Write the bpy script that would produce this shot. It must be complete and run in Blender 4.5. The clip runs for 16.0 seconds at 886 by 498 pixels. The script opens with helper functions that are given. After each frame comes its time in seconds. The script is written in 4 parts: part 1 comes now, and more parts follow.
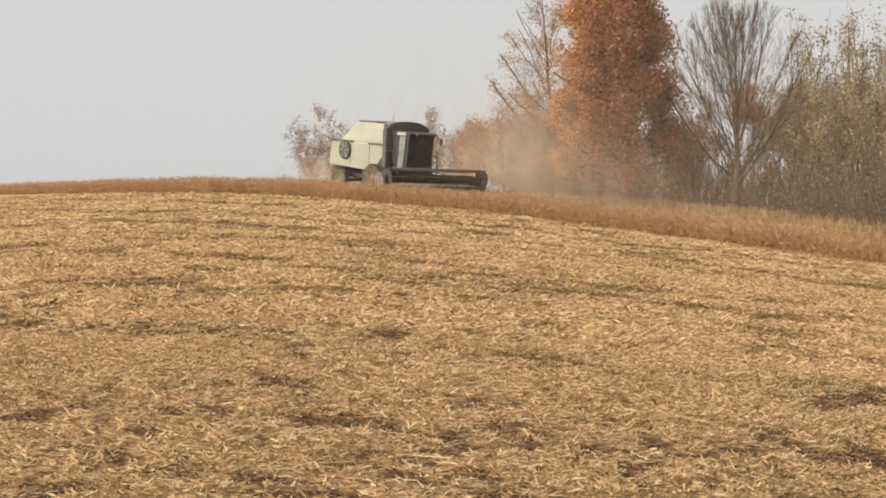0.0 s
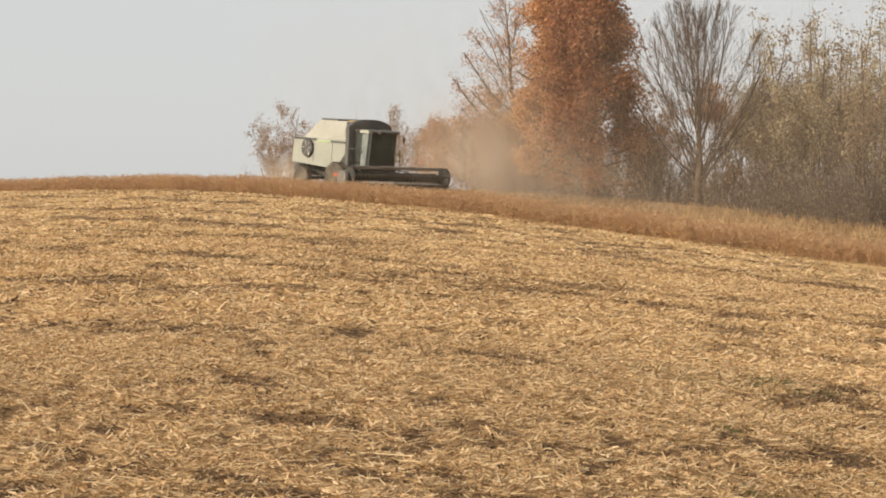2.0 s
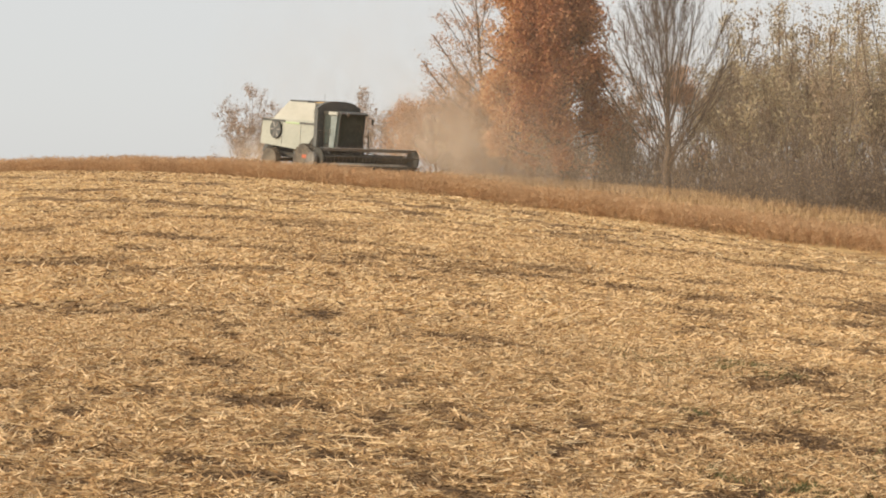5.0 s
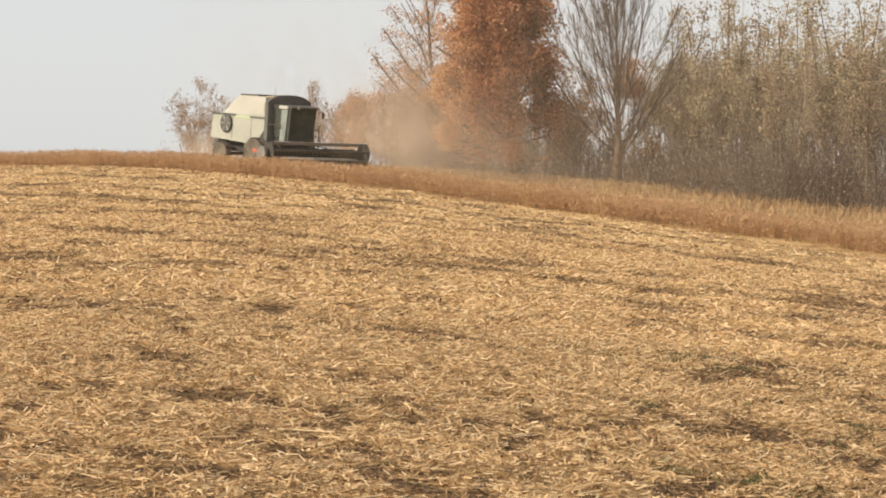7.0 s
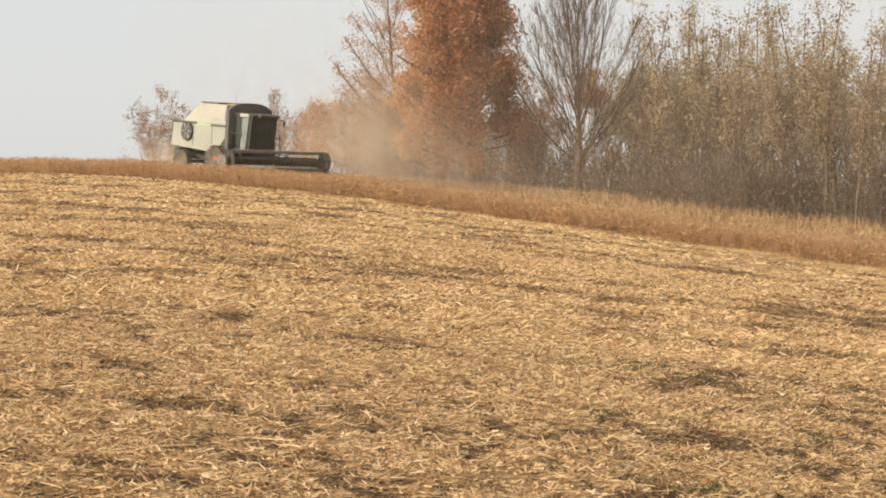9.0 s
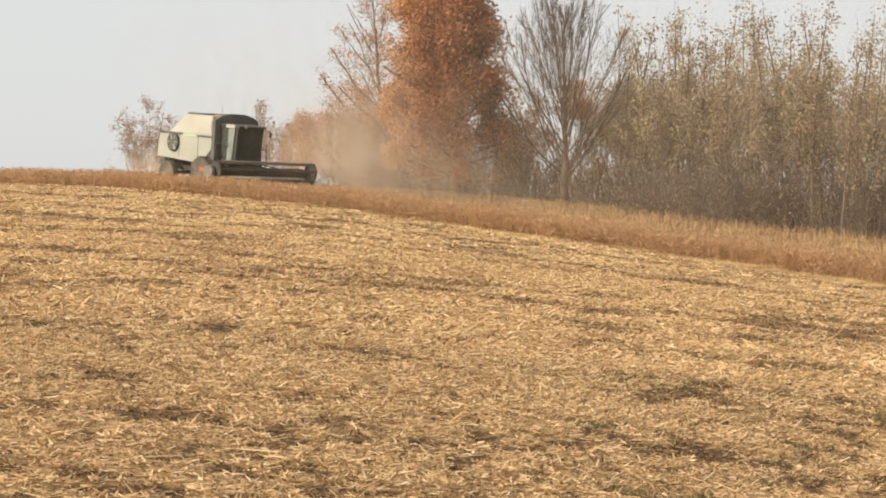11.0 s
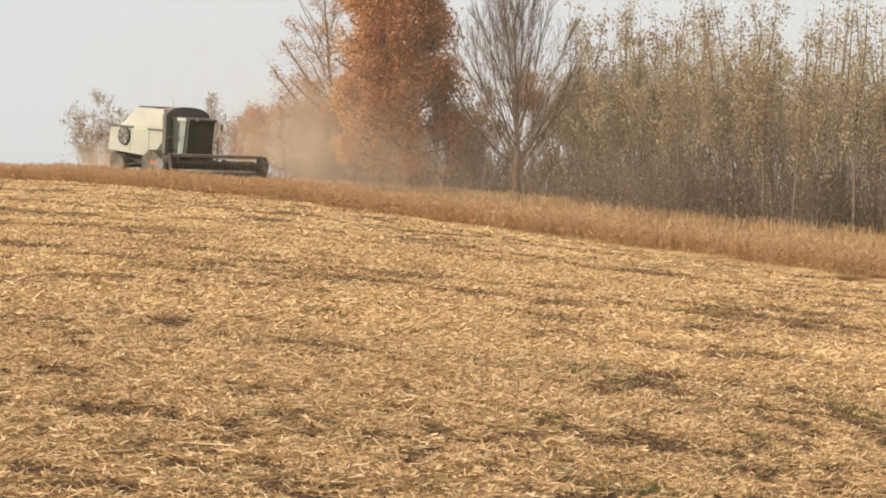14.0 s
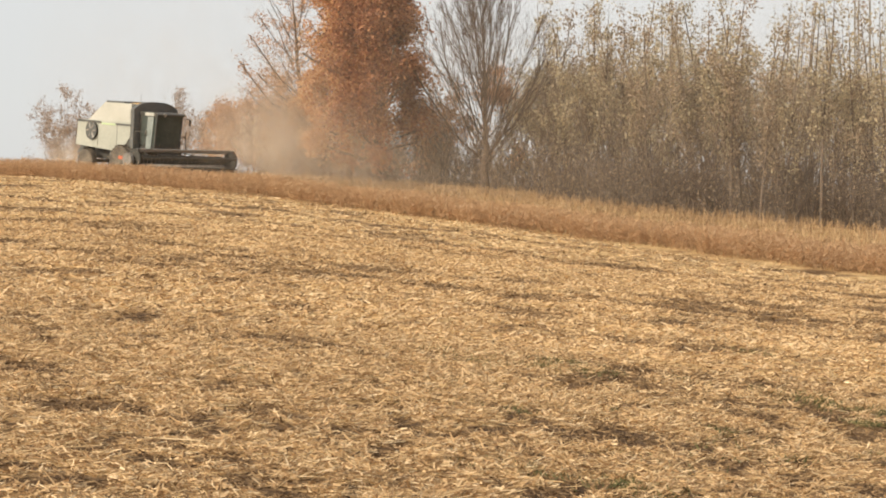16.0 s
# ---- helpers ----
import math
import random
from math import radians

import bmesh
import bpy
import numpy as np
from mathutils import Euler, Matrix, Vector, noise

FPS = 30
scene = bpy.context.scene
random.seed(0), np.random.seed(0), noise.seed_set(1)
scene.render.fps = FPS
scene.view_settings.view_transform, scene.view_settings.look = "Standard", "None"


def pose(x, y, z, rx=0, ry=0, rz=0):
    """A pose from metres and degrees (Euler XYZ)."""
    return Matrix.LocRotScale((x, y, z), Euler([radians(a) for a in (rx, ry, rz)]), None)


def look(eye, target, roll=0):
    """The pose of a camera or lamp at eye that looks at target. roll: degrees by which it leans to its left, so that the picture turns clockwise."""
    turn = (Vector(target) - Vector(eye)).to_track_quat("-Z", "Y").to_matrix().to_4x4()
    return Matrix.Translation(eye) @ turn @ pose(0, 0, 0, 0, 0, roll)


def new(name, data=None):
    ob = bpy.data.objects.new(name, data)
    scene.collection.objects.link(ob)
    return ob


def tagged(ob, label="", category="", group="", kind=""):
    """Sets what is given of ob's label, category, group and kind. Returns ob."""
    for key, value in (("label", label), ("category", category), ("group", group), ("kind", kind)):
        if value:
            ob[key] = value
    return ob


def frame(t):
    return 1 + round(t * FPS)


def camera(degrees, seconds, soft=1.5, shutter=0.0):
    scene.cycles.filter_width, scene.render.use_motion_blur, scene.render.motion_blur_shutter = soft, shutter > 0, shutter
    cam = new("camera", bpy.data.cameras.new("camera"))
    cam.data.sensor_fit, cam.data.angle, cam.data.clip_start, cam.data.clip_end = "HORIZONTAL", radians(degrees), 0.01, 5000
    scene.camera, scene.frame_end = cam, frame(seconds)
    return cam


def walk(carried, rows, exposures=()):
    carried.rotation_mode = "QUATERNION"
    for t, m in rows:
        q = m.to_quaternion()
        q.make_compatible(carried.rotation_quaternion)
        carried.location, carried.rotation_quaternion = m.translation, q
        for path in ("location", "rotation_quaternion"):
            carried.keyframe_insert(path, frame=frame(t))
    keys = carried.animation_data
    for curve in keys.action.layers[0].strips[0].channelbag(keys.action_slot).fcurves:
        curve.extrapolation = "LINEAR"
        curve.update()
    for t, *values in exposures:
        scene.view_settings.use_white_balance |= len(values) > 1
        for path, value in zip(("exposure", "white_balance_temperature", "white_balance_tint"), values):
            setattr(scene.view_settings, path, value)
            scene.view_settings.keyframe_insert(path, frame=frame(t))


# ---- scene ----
cam = camera(22.44, 16.0, soft=1.9)
EYE = 2.1
# seconds, yaw, pitch, roll in degrees: the camera stands and pans with the machine
ROWS = [
    (0, 0.003, 0.000, 0.000),
    (0.5, -0.066, -0.012, -0.033),
    (1, -0.404, -0.010, -0.060),
    (1.5, -0.730, -0.040, -0.090),
    (2, -0.956, -0.047, -0.107),
    (2.5, -1.115, -0.082, -0.067),
    (3, -1.219, -0.051, -0.145),
    (3.5, -1.282, -0.114, -0.214),
    (6, -2.359, -0.638, -0.183),
    (6.5, -2.704, -0.598, -0.157),
    (7, -3.021, -0.664, -0.079),
    (7.5, -3.266, -0.537, -0.018),
    (8, -3.446, -0.529, -0.105),
    (8.5, -3.855, -0.504, -0.084),
    (9, -4.024, -0.441, -0.211),
    (11.5, -4.503, -0.133, -0.206),
    (12, -4.710, -0.286, -0.041),
    (12.5, -5.034, -0.470, 0.090),
    (13, -5.246, -0.472, 0.113),
    (13.5, -5.398, -0.430, 0.109),
    (14, -5.603, -0.351, 0.039),
    (14.5, -5.759, -0.307, 0.055),
    (15, -5.829, -0.419, 0.047),
    (15.5, -5.958, -0.480, 0.120),
    (16, -6.407, -0.495, 0.159),
]
walk(cam, [(t, pose(0, 0, EYE, 90 + pitch - 0.145, roll, yaw)) for t, yaw, pitch, roll in ROWS],
     exposures=((0.0, 0.12), (3.5, 0.15), (6.0, 0.27), (16.0, 0.30)))

# ---- light ----
SUN = Vector((-0.80, -0.42, 0.50)).normalized()
world = bpy.data.worlds.new("world")
scene.world = world
world.use_nodes = True
wn, wl = world.node_tree.nodes, world.node_tree.links
sky = wn.new("ShaderNodeTexSky")
sky.sky_type, sky.sun_disc = "NISHITA", False
sky.sun_elevation, sky.sun_rotation = math.asin(SUN.z), math.atan2(SUN.x, SUN.y)
sky.dust_density, sky.air_density, sky.ozone_density = 2.0, 1.0, 1.0
hsv = wn.new("ShaderNodeHueSaturation")
hsv.inputs["Saturation"].default_value = 0.6
wl.new(sky.outputs[0], hsv.inputs["Color"])
# thin autumn haze evens the sky out
haze = wn.new("ShaderNodeMix")
haze.data_type = "RGBA"
haze.inputs["Factor"].default_value = 0.80
haze.inputs["B"].default_value = (5.42, 5.42, 5.36, 1)
wl.new(hsv.outputs[0], haze.inputs["A"])
wl.new(haze.outputs["Result"], wn["Background"].inputs["Color"])
wn["Background"].inputs["Strength"].default_value = 0.12
sun = new("sun", bpy.data.lights.new("sun", "SUN"))
sun.data.energy, sun.data.angle, sun.data.color = 3.6, radians(2.0), (1.0, 0.85, 0.66)
sun.matrix_world = look(SUN * 100, (0, 0, 0))


# ---- materials ----
def material(name, colours, rough=0.8, metal=0.0, scale=6.0, fine=60.0, bump=0.3, per="", spec=0.3, trans=0.0):
    """Colour ramp over two scales of noise, or over a random value per island or object."""
    m = bpy.data.materials.new(name)
    m.use_nodes = True
    n, l = m.node_tree.nodes, m.node_tree.links
    b = n["Principled BSDF"]
    b.inputs["Roughness"].default_value, b.inputs["Metallic"].default_value = rough, metal
    b.inputs["Specular IOR Level"].default_value = spec
    co = n.new("ShaderNodeTexCoord")
    big, small = n.new("ShaderNodeTexNoise"), n.new("ShaderNodeTexNoise")
    big.inputs["Scale"].default_value, small.inputs["Scale"].default_value = scale, fine
    big.inputs["Detail"].default_value, small.inputs["Detail"].default_value = 4, 3
    for t in (big, small):
        l.new(co.outputs["Object"], t.inputs["Vector"])
    mix = n.new("ShaderNodeMath")
    mix.operation = "MULTIPLY_ADD"
    mix.inputs[1].default_value = 0.45
    l.new(small.outputs[0], mix.inputs[0])
    half = n.new("ShaderNodeMath")
    half.operation = "MULTIPLY"
    half.inputs[1].default_value = 0.55
    source = big.outputs[0]
    if per == "island":
        source = n.new("ShaderNodeNewGeometry").outputs["Random Per Island"]
    elif per == "object":
        source = n.new("ShaderNodeObjectInfo").outputs["Random"]
    l.new(source, half.inputs[0])
    l.new(half.outputs[0], mix.inputs[2])
    ramp = n.new("ShaderNodeValToRGB")
    lo, hi = (0.22, 0.76) if per else (0.34, 0.66)
    els = ramp.color_ramp.elements
    while len(els) < len(colours):
        els.new(0.5)
    for i, c in enumerate(colours):
        els[i].position = lo + (hi - lo) * i / max(1, len(colours) - 1)
        els[i].color = (*c, 1)
    l.new(mix.outputs[0], ramp.inputs[0])
    l.new(ramp.outputs[0], b.inputs["Base Color"])
    if bump:
        bp = n.new("ShaderNodeBump")
        bp.inputs["Strength"].default_value, bp.inputs["Distance"].default_value = bump, 0.5 / fine
        l.new(small.outputs[0], bp.inputs["Height"])
        l.new(bp.outputs[0], b.inputs["Normal"])
    if trans:
        tr, ad = n.new("ShaderNodeBsdfTranslucent"), n.new("ShaderNodeMixShader")
        l.new(ramp.outputs[0], tr.inputs["Color"])
        ad.inputs[0].default_value = trans
        l.new(b.outputs[0], ad.inputs[1])
        l.new(tr.outputs[0], ad.inputs[2])
        l.new(ad.outputs[0], n["Material Output"].inputs["Surface"])
    return m


def soil_material():
    """Earth under chopped straw: earth shows where the 'bare' attribute and the noise say so."""
    m = bpy.data.materials.new("stubble_ground")
    m.use_nodes = True
    n, l = m.node_tree.nodes, m.node_tree.links
    b = n["Principled BSDF"]
    b.inputs["Roughness"].default_value, b.inputs["Specular IOR Level"].default_value = 0.95, 0.1
    co = n.new("ShaderNodeTexCoord")
    at = n.new("ShaderNodeAttribute")
    at.attribute_name = "bare"
    noises = []
    for s, d in ((0.55, 3), (5.0, 4), (26.0, 4)):
        t = n.new("ShaderNodeTexNoise")
        t.inputs["Scale"].default_value, t.inputs["Detail"].default_value = s, d
        t.inputs["Roughness"].default_value = 0.65
        l.new(co.outputs["Object"], t.inputs["Vector"])
        noises.append(t.outputs[0])

    def madd(a, k, c):
        q = n.new("ShaderNodeMath")
        q.operation = "MULTIPLY_ADD"
        l.new(a, q.inputs[0])
        q.inputs[1].default_value = k
        if isinstance(c, float):
            q.inputs[2].default_value = c
        else:
            l.new(c, q.inputs[2])
        return q.outputs[0]
    v = madd(noises[0], 0.30, 0.0)
    v = madd(noises[1], 0.38, v)
    v = madd(noises[2], 0.42, v)
    v = madd(at.outputs["Fac"], -0.26, v)
    v = madd(v, 1.0, 0.05)
    ramp = n.new("ShaderNodeValToRGB")
    els = ramp.color_ramp.elements
    for c in range(3):
        els.new(0.5)
    for e, p, c in zip(els, (0.30, 0.42, 0.52, 0.62, 0.74), ((0.09, 0.054, 0.029), (0.19, 0.116, 0.058), (0.41, 0.265, 0.128), (0.60, 0.42, 0.20), (0.74, 0.55, 0.31))):
        e.position, e.color = p, (*c, 1)
    l.new(v, ramp.inputs[0])
    l.new(ramp.outputs[0], b.inputs["Base Color"])
    bp = n.new("ShaderNodeBump")
    bp.inputs["Strength"].default_value, bp.inputs["Distance"].default_value = 0.8, 0.05
    l.new(v, bp.inputs["Height"])
    l.new(bp.outputs[0], b.inputs["Normal"])
    return m


SOIL = soil_material()
STRAW = material("chopped_straw", [(0.22, 0.135, 0.064), (0.50, 0.335, 0.165), (0.70, 0.495, 0.262), (0.85, 0.675, 0.43)], 0.75, fine=30, bump=0, per="island")
CHAFF = material("husks", [(0.24, 0.147, 0.075), (0.47, 0.308, 0.158), (0.66, 0.462, 0.252), (0.80, 0.615, 0.385)], 0.8, fine=25, bump=0, per="island", trans=0.12)
RESIDUE = material("rotted_leaves", [(0.085, 0.052, 0.028), (0.165, 0.102, 0.052), (0.29, 0.186, 0.095), (0.45, 0.30, 0.155)], 0.9, fine=25, bump=0, per="island")
CROP = material("dry_soybean", [(0.40, 0.250, 0.140), (0.53, 0.342, 0.190), (0.61, 0.410, 0.238), (0.69, 0.488, 0.300)], 0.8, fine=20, bump=0, per="island", trans=0.35)
GRASS = material("dry_grass", [(0.24, 0.15, 0.075), (0.37, 0.24, 0.12), (0.48, 0.33, 0.18)], 0.8, fine=20, bump=0, per="island")
WEED = material("green_weed", [(0.085, 0.085, 0.032), (0.15, 0.145, 0.055), (0.26, 0.22, 0.09)], 0.7, fine=20, bump=0, per="island")
BARK = material("grey_bark", [(0.12, 0.098, 0.076), (0.20, 0.165, 0.13), (0.29, 0.245, 0.20)], 0.9, scale=3, fine=40)
BARK_BROWN = material("brown_bark", [(0.085, 0.064, 0.048), (0.145, 0.11, 0.083), (0.21, 0.165, 0.13)], 0.9, scale=3, fine=40)
BARK_DARK = material("dark_bark", [(0.06, 0.042, 0.03), (0.11, 0.08, 0.058), (0.17, 0.125, 0.09)], 0.9, scale=3, fine=40)
BARK_PALE = material("pale_bark", [(0.16, 0.13, 0.10), (0.25, 0.205, 0.165), (0.33, 0.28, 0.23)], 0.9, scale=3, fine=40)
LEAF_ORANGE = material("orange_leaves", [(0.42, 0.195, 0.09), (0.59, 0.30, 0.135), (0.69, 0.40, 0.19), (0.78, 0.53, 0.28)], 0.6, fine=5, bump=0, per="island", trans=0.36)
# rust leaves with the shade of the maples' right side put into the colour
LEAF_RUST_SHADED = material("rust_leaves_shaded", [(0.22, 0.092, 0.054), (0.34, 0.145, 0.08), (0.44, 0.20, 0.10), (0.54, 0.285, 0.135)], 0.6, fine=5, bump=0, per="island", trans=0.34)
LEAF_PINK = material("faded_orange_leaves", [(0.38, 0.20, 0.11), (0.54, 0.30, 0.165), (0.64, 0.41, 0.25)], 0.6, fine=5, bump=0, per="island", trans=0.36)
LEAF_YELLOW = material("yellow_leaves", [(0.26, 0.212, 0.145), (0.36, 0.296, 0.195), (0.46, 0.385, 0.24), (0.62, 0.53, 0.34)], 0.6, fine=5, bump=0, per="island", trans=0.36)
LEAF_FADED = material("faded_brown_leaves", [(0.28, 0.20, 0.145), (0.40, 0.29, 0.21), (0.52, 0.39, 0.29)], 0.7, fine=5, bump=0, per="island", trans=0.3)
LEAF_BROWN = material("brown_leaves", [(0.25, 0.19, 0.13), (0.36, 0.275, 0.185), (0.48, 0.37, 0.25)], 0.7, fine=5, bump=0, per="island", trans=0.34)
DUST = material("dust", [(0.66, 0.51, 0.355), (0.73, 0.58, 0.42), (0.80, 0.66, 0.50)], 1.0, fine=5, bump=0, per="island", spec=0.0, trans=0.5)
SILVER = material("silver_paint", [(0.335, 0.352, 0.305), (0.40, 0.415, 0.358), (0.46, 0.47, 0.41)], 0.45, 0.0, 0.7, 9, 0.04, spec=0.4)
SILVER_TOP = material("pale_panel", [(0.43, 0.435, 0.38), (0.53, 0.53, 0.475)], 0.45, 0.0, 0.9, 9, 0.04)
BLACK = material("black_paint", [(0.040, 0.041, 0.038), (0.066, 0.064, 0.057), (0.115, 0.105, 0.086)], 0.5, 0.0, 1.5, 12, 0.08)
GREY = material("dark_grey_paint", [(0.080, 0.086, 0.084), (0.118, 0.123, 0.118), (0.168, 0.166, 0.150)], 0.55, 0.0, 1.2, 10, 0.05)
STEEL = material("worn_steel", [(0.16, 0.15, 0.13), (0.30, 0.28, 0.25), (0.42, 0.40, 0.36)], 0.5, 0.5, 2, 20, 0.1)
RUBBER = material("dusty_tyre", [(0.06, 0.052, 0.044), (0.14, 0.12, 0.095), (0.26, 0.215, 0.16)], 0.95, 0.0, 2, 14, 0.2)
GLASS = material("dark_cab_glass", [(0.045, 0.058, 0.052), (0.08, 0.095, 0.085)], 0.4, 0.0, 1, 5, 0.0, spec=0.2)
RED = material("orange_red_plastic", [(0.42, 0.10, 0.05), (0.55, 0.17, 0.09)], 0.5, 0.0, 3, 20, 0.03)
GRAIN = material("soybean_grain", [(0.46, 0.27, 0.08), (0.62, 0.40, 0.15)], 0.7, 0.0, 8, 90, 0.5)
PALE_GREEN = material("pale_green_stripe", [(0.42, 0.55, 0.30), (0.52, 0.64, 0.40)], 0.5, 0.0, 2, 10, 0.02)


# ---- shape of the land ----
# bearing (radians, right of the first view) against distance and height of the foot of the standing crop
LEVEL = -0.0
BEAR = np.array([-0.30, -0.198, -0.122, -0.072, -0.02, 0.03, 0.08, 0.13, 0.181, 0.233, 0.30, 0.42])
FOOT_Z = np.array([2.60, 2.62, 2.48, 2.17, 1.61, 1.10, 0.45, -0.07, -0.60, -1.10, -1.64, -2.3])
NB = np.linspace(-0.45, 0.6, 400)
KERNEL = np.exp(-np.linspace(-2, 2, 31) ** 2)
KERNEL /= KERNEL.sum()


def foot_d(a):
    return 54.0 / (0.8 * np.clip(a, -0.35, 0.6) + 0.6)


def smooth(values):
    return np.convolve(np.pad(values, 15, mode="edge"), KERNEL, mode="valid")


FZ = smooth(np.interp(NB, BEAR, FOOT_Z))
BEYOND = smooth(np.interp(NB, [-0.25, -0.10, -0.03, 0.06, 0.12, 0.3], [-0.015, 0.008, 0.039, 0.056, 0.062, 0.062]))


def land(x, y):
    """Height of the ground."""
    x, y = np.asarray(x, float), np.asarray(y, float)
    d = np.hypot(x, y) + 1e-6
    a = np.arctan2(x, y)
    ac = np.clip(a, -0.45, 0.6)
    de, ze = foot_d(ac), np.interp(ac, NB, FZ)
    slope = ze / de
    turned = np.clip((np.abs(a) - 0.6) / 0.6, 0, 1)
    slope = slope * (1 - turned) - 0.01 * turned
    e = d - de
    b = np.interp(ac, NB, BEYOND) * (1 - turned)
    lift = EYE  # height of the eye over the ground at the camera
    near = (slope + lift / de) * d - lift
    far = ze * (1 - turned) + (slope * de) * turned + b * np.minimum(e, 34) - 0.022 * np.clip(e - 34, 0, 160)
    z = np.where(e < 0, near, far)
    rough = 0.03 * np.sin(x * 0.9 + 1.3 * np.sin(y * 0.31)) * np.sin(y * 0.7 + np.sin(x * 0.5))
    return EYE + z + rough * np.clip((d - 5) / 20, 0, 1)


CELLS = np.random.default_rng(5).uniform(0, 1, (128, 128))


def patches(x, y, size):
    """Smooth random values, 0 to 1, in patches of that size."""
    u, v = x / size + 37.3, y / size + 11.7
    i, j = np.floor(u).astype(int), np.floor(v).astype(int)
    fu, fv = u - i, v - j
    fu, fv = fu * fu * (3 - 2 * fu), fv * fv * (3 - 2 * fv)
    c = lambda a, b: CELLS[(i + a) % 128, (j + b) % 128]
    return (c(0, 0) * (1 - fu) + c(1, 0) * fu) * (1 - fv) + (c(0, 1) * (1 - fu) + c(1, 1) * fu) * fv


STREAKS = [(112.98, 71.97, 65.57, 0.90, 0.90),
           (88.81, 62.26, 54.04, 1.00, 0.95),
           (75.83, 54.85, 49.24, 0.80, 0.70),
           (68.33, 47.34, 44.01, 0.80, 0.60),
           (60.82, 43.38, 41.38, 0.70, 0.50),
           (52.71, 38.91, 37.63, 1.40, 0.75),
           (37.48, 32.77, 33.39, 0.80, 0.60),
           (28.19, 23.63, 24.37, 1.30, 1.00),
           (18.18, 16.66, 17.34, 0.80, 0.90),
           (15.33, 14.48, 15.13, 0.60, 0.80)]


def bare(x, y):
    """How much earth shows between the straw, 0 to 1: long streaks along the passes of the machine."""
    a, d = np.arctan2(x, y), np.hypot(x, y)
    out = np.zeros_like(a)
    for d0, d1, d2, width, amount in STREAKS:
        u = (a + 0.198) / 0.396
        inv = (1 / d0) * (1 - u) * (1 - 2 * u) + (1 / d1) * 4 * u * (1 - u) + (1 / d2) * u * (2 * u - 1)
        line = 1 / np.clip(inv, 0.005, 1)
        wob = 1 + 0.012 * np.sin(a * 60 + d0) + 0.008 * np.sin(a * 143 + d1)
        out = np.maximum(out, amount * np.exp(-((d - line * wob) / (width * (1 + 0.4 * np.clip((d - 32) / 25, 0, 1)))) ** 2) * (0.72 + 0.28 * np.sin(a * 47 + d0 * 3) * np.sin(a * 23 + d1)))
    spots = np.clip(3.2 * (0.55 * patches(x, y, 1.7) + 0.45 * patches(x, y, 0.6)) - 1.35, 0, 1)
    far = np.clip((d - 35) / 20, 0, 1)
    corner = np.clip((a - 0.09) / 0.08, 0, 1) * np.clip((27 - d) / 6, 0, 1)
    out = np.maximum(out, corner * (0.42 + 0.68 * spots))
    return np.clip(out * ((0.5 + 0.75 * spots) * (1 - far) + 0.95 * far) + 0.20 * np.clip(spots - 0.4, 0, 1), 0, 1)


def straw_cover(x, y):
    """Thickness of the straw: above 0.5 it hides the earth."""
    k = np.clip((np.hypot(x, y) - 18) / 22, 0, 1)
    fine = 0.40 * patches(x, y, 0.42) + 0.60 * patches(x, y, 0.17)
    broad = 0.45 * patches(x * 0.7, y, 1.3) + 0.55 * patches(x, y, 0.5)
    c = 0.12 * patches(x * 0.6, y, 2.1) + 0.88 * (fine * (1 - k) + broad * k)
    return 0.5 + (2.2 - 1.2 * k) * (c - 0.462 + 0.065 * k) - (0.37 - 0.01 * k) * bare(x, y)


# ---- mesh helpers ----
def link_mesh(name, verts, faces, mat, parent=None, label=""):
    me = bpy.data.meshes.new(name)
    me.from_pydata(verts, [], faces)
    me.materials.append(mat)
    ob = new(name, me)
    ob.parent = parent
    return tagged(ob, label)


def bulk(name, verts, quads, mat, parent=None):
    """One mesh from numpy arrays of vertices and of four-cornered faces."""
    me = bpy.data.meshes.new(name)
    verts, quads = np.asarray(verts, np.float32), np.asarray(quads, np.int32)
    me.vertices.add(len(verts))
    me.vertices.foreach_set("co", verts.ravel())
    me.loops.add(quads.size)
    me.loops.foreach_set("vertex_index", quads.ravel())
    me.polygons.add(len(quads))
    me.polygons.foreach_set("loop_start", np.arange(0, quads.size, quads.shape[1], dtype=np.int32))
    me.update(calc_edges=True)
    me.materials.append(mat)
    ob = new(name, me)
    ob.parent = parent
    return ob


def part(name, bm, mat, parent, label="", bevel=0.0, smooth_faces=False):
    if bevel:
        bmesh.ops.bevel(bm, geom=[e for e in bm.edges if e.is_manifold and e.calc_face_angle(0) > 0.5], offset=bevel, segments=2, affect="EDGES")
    bmesh.ops.recalc_face_normals(bm, faces=bm.faces)
    me = bpy.data.meshes.new(name)
    bm.to_mesh(me)
    bm.free()
    for p in me.polygons:
        p.use_smooth = smooth_faces
    me.materials.append(mat)
    ob = new(name, me)
    ob.parent = parent
    return tagged(ob, label)


def box(bm, x0, x1, y0, y1, z0, z1):
    r = bmesh.ops.create_cube(bm, size=1.0)
    m = Matrix.Translation(((x0 + x1) / 2, (y0 + y1) / 2, (z0 + z1) / 2)) @ Matrix.Diagonal((x1 - x0, y1 - y0, z1 - z0, 1))
    bmesh.ops.transform(bm, matrix=m, verts=r["verts"])
    return r["verts"]


def profile(bm, points, y0, y1):
    """A side outline of (x, z) points, drawn out from y0 to y1."""
    a = [bm.verts.new((x, y0, z)) for x, z in points]
    b = [bm.verts.new((x, y1, z)) for x, z in points]
    bm.faces.new(a)
    bm.faces.new(b[::-1])
    for i in range(len(a)):
        j = (i + 1) % len(a)
        bm.faces.new((a[i], b[i], b[j], a[j]))


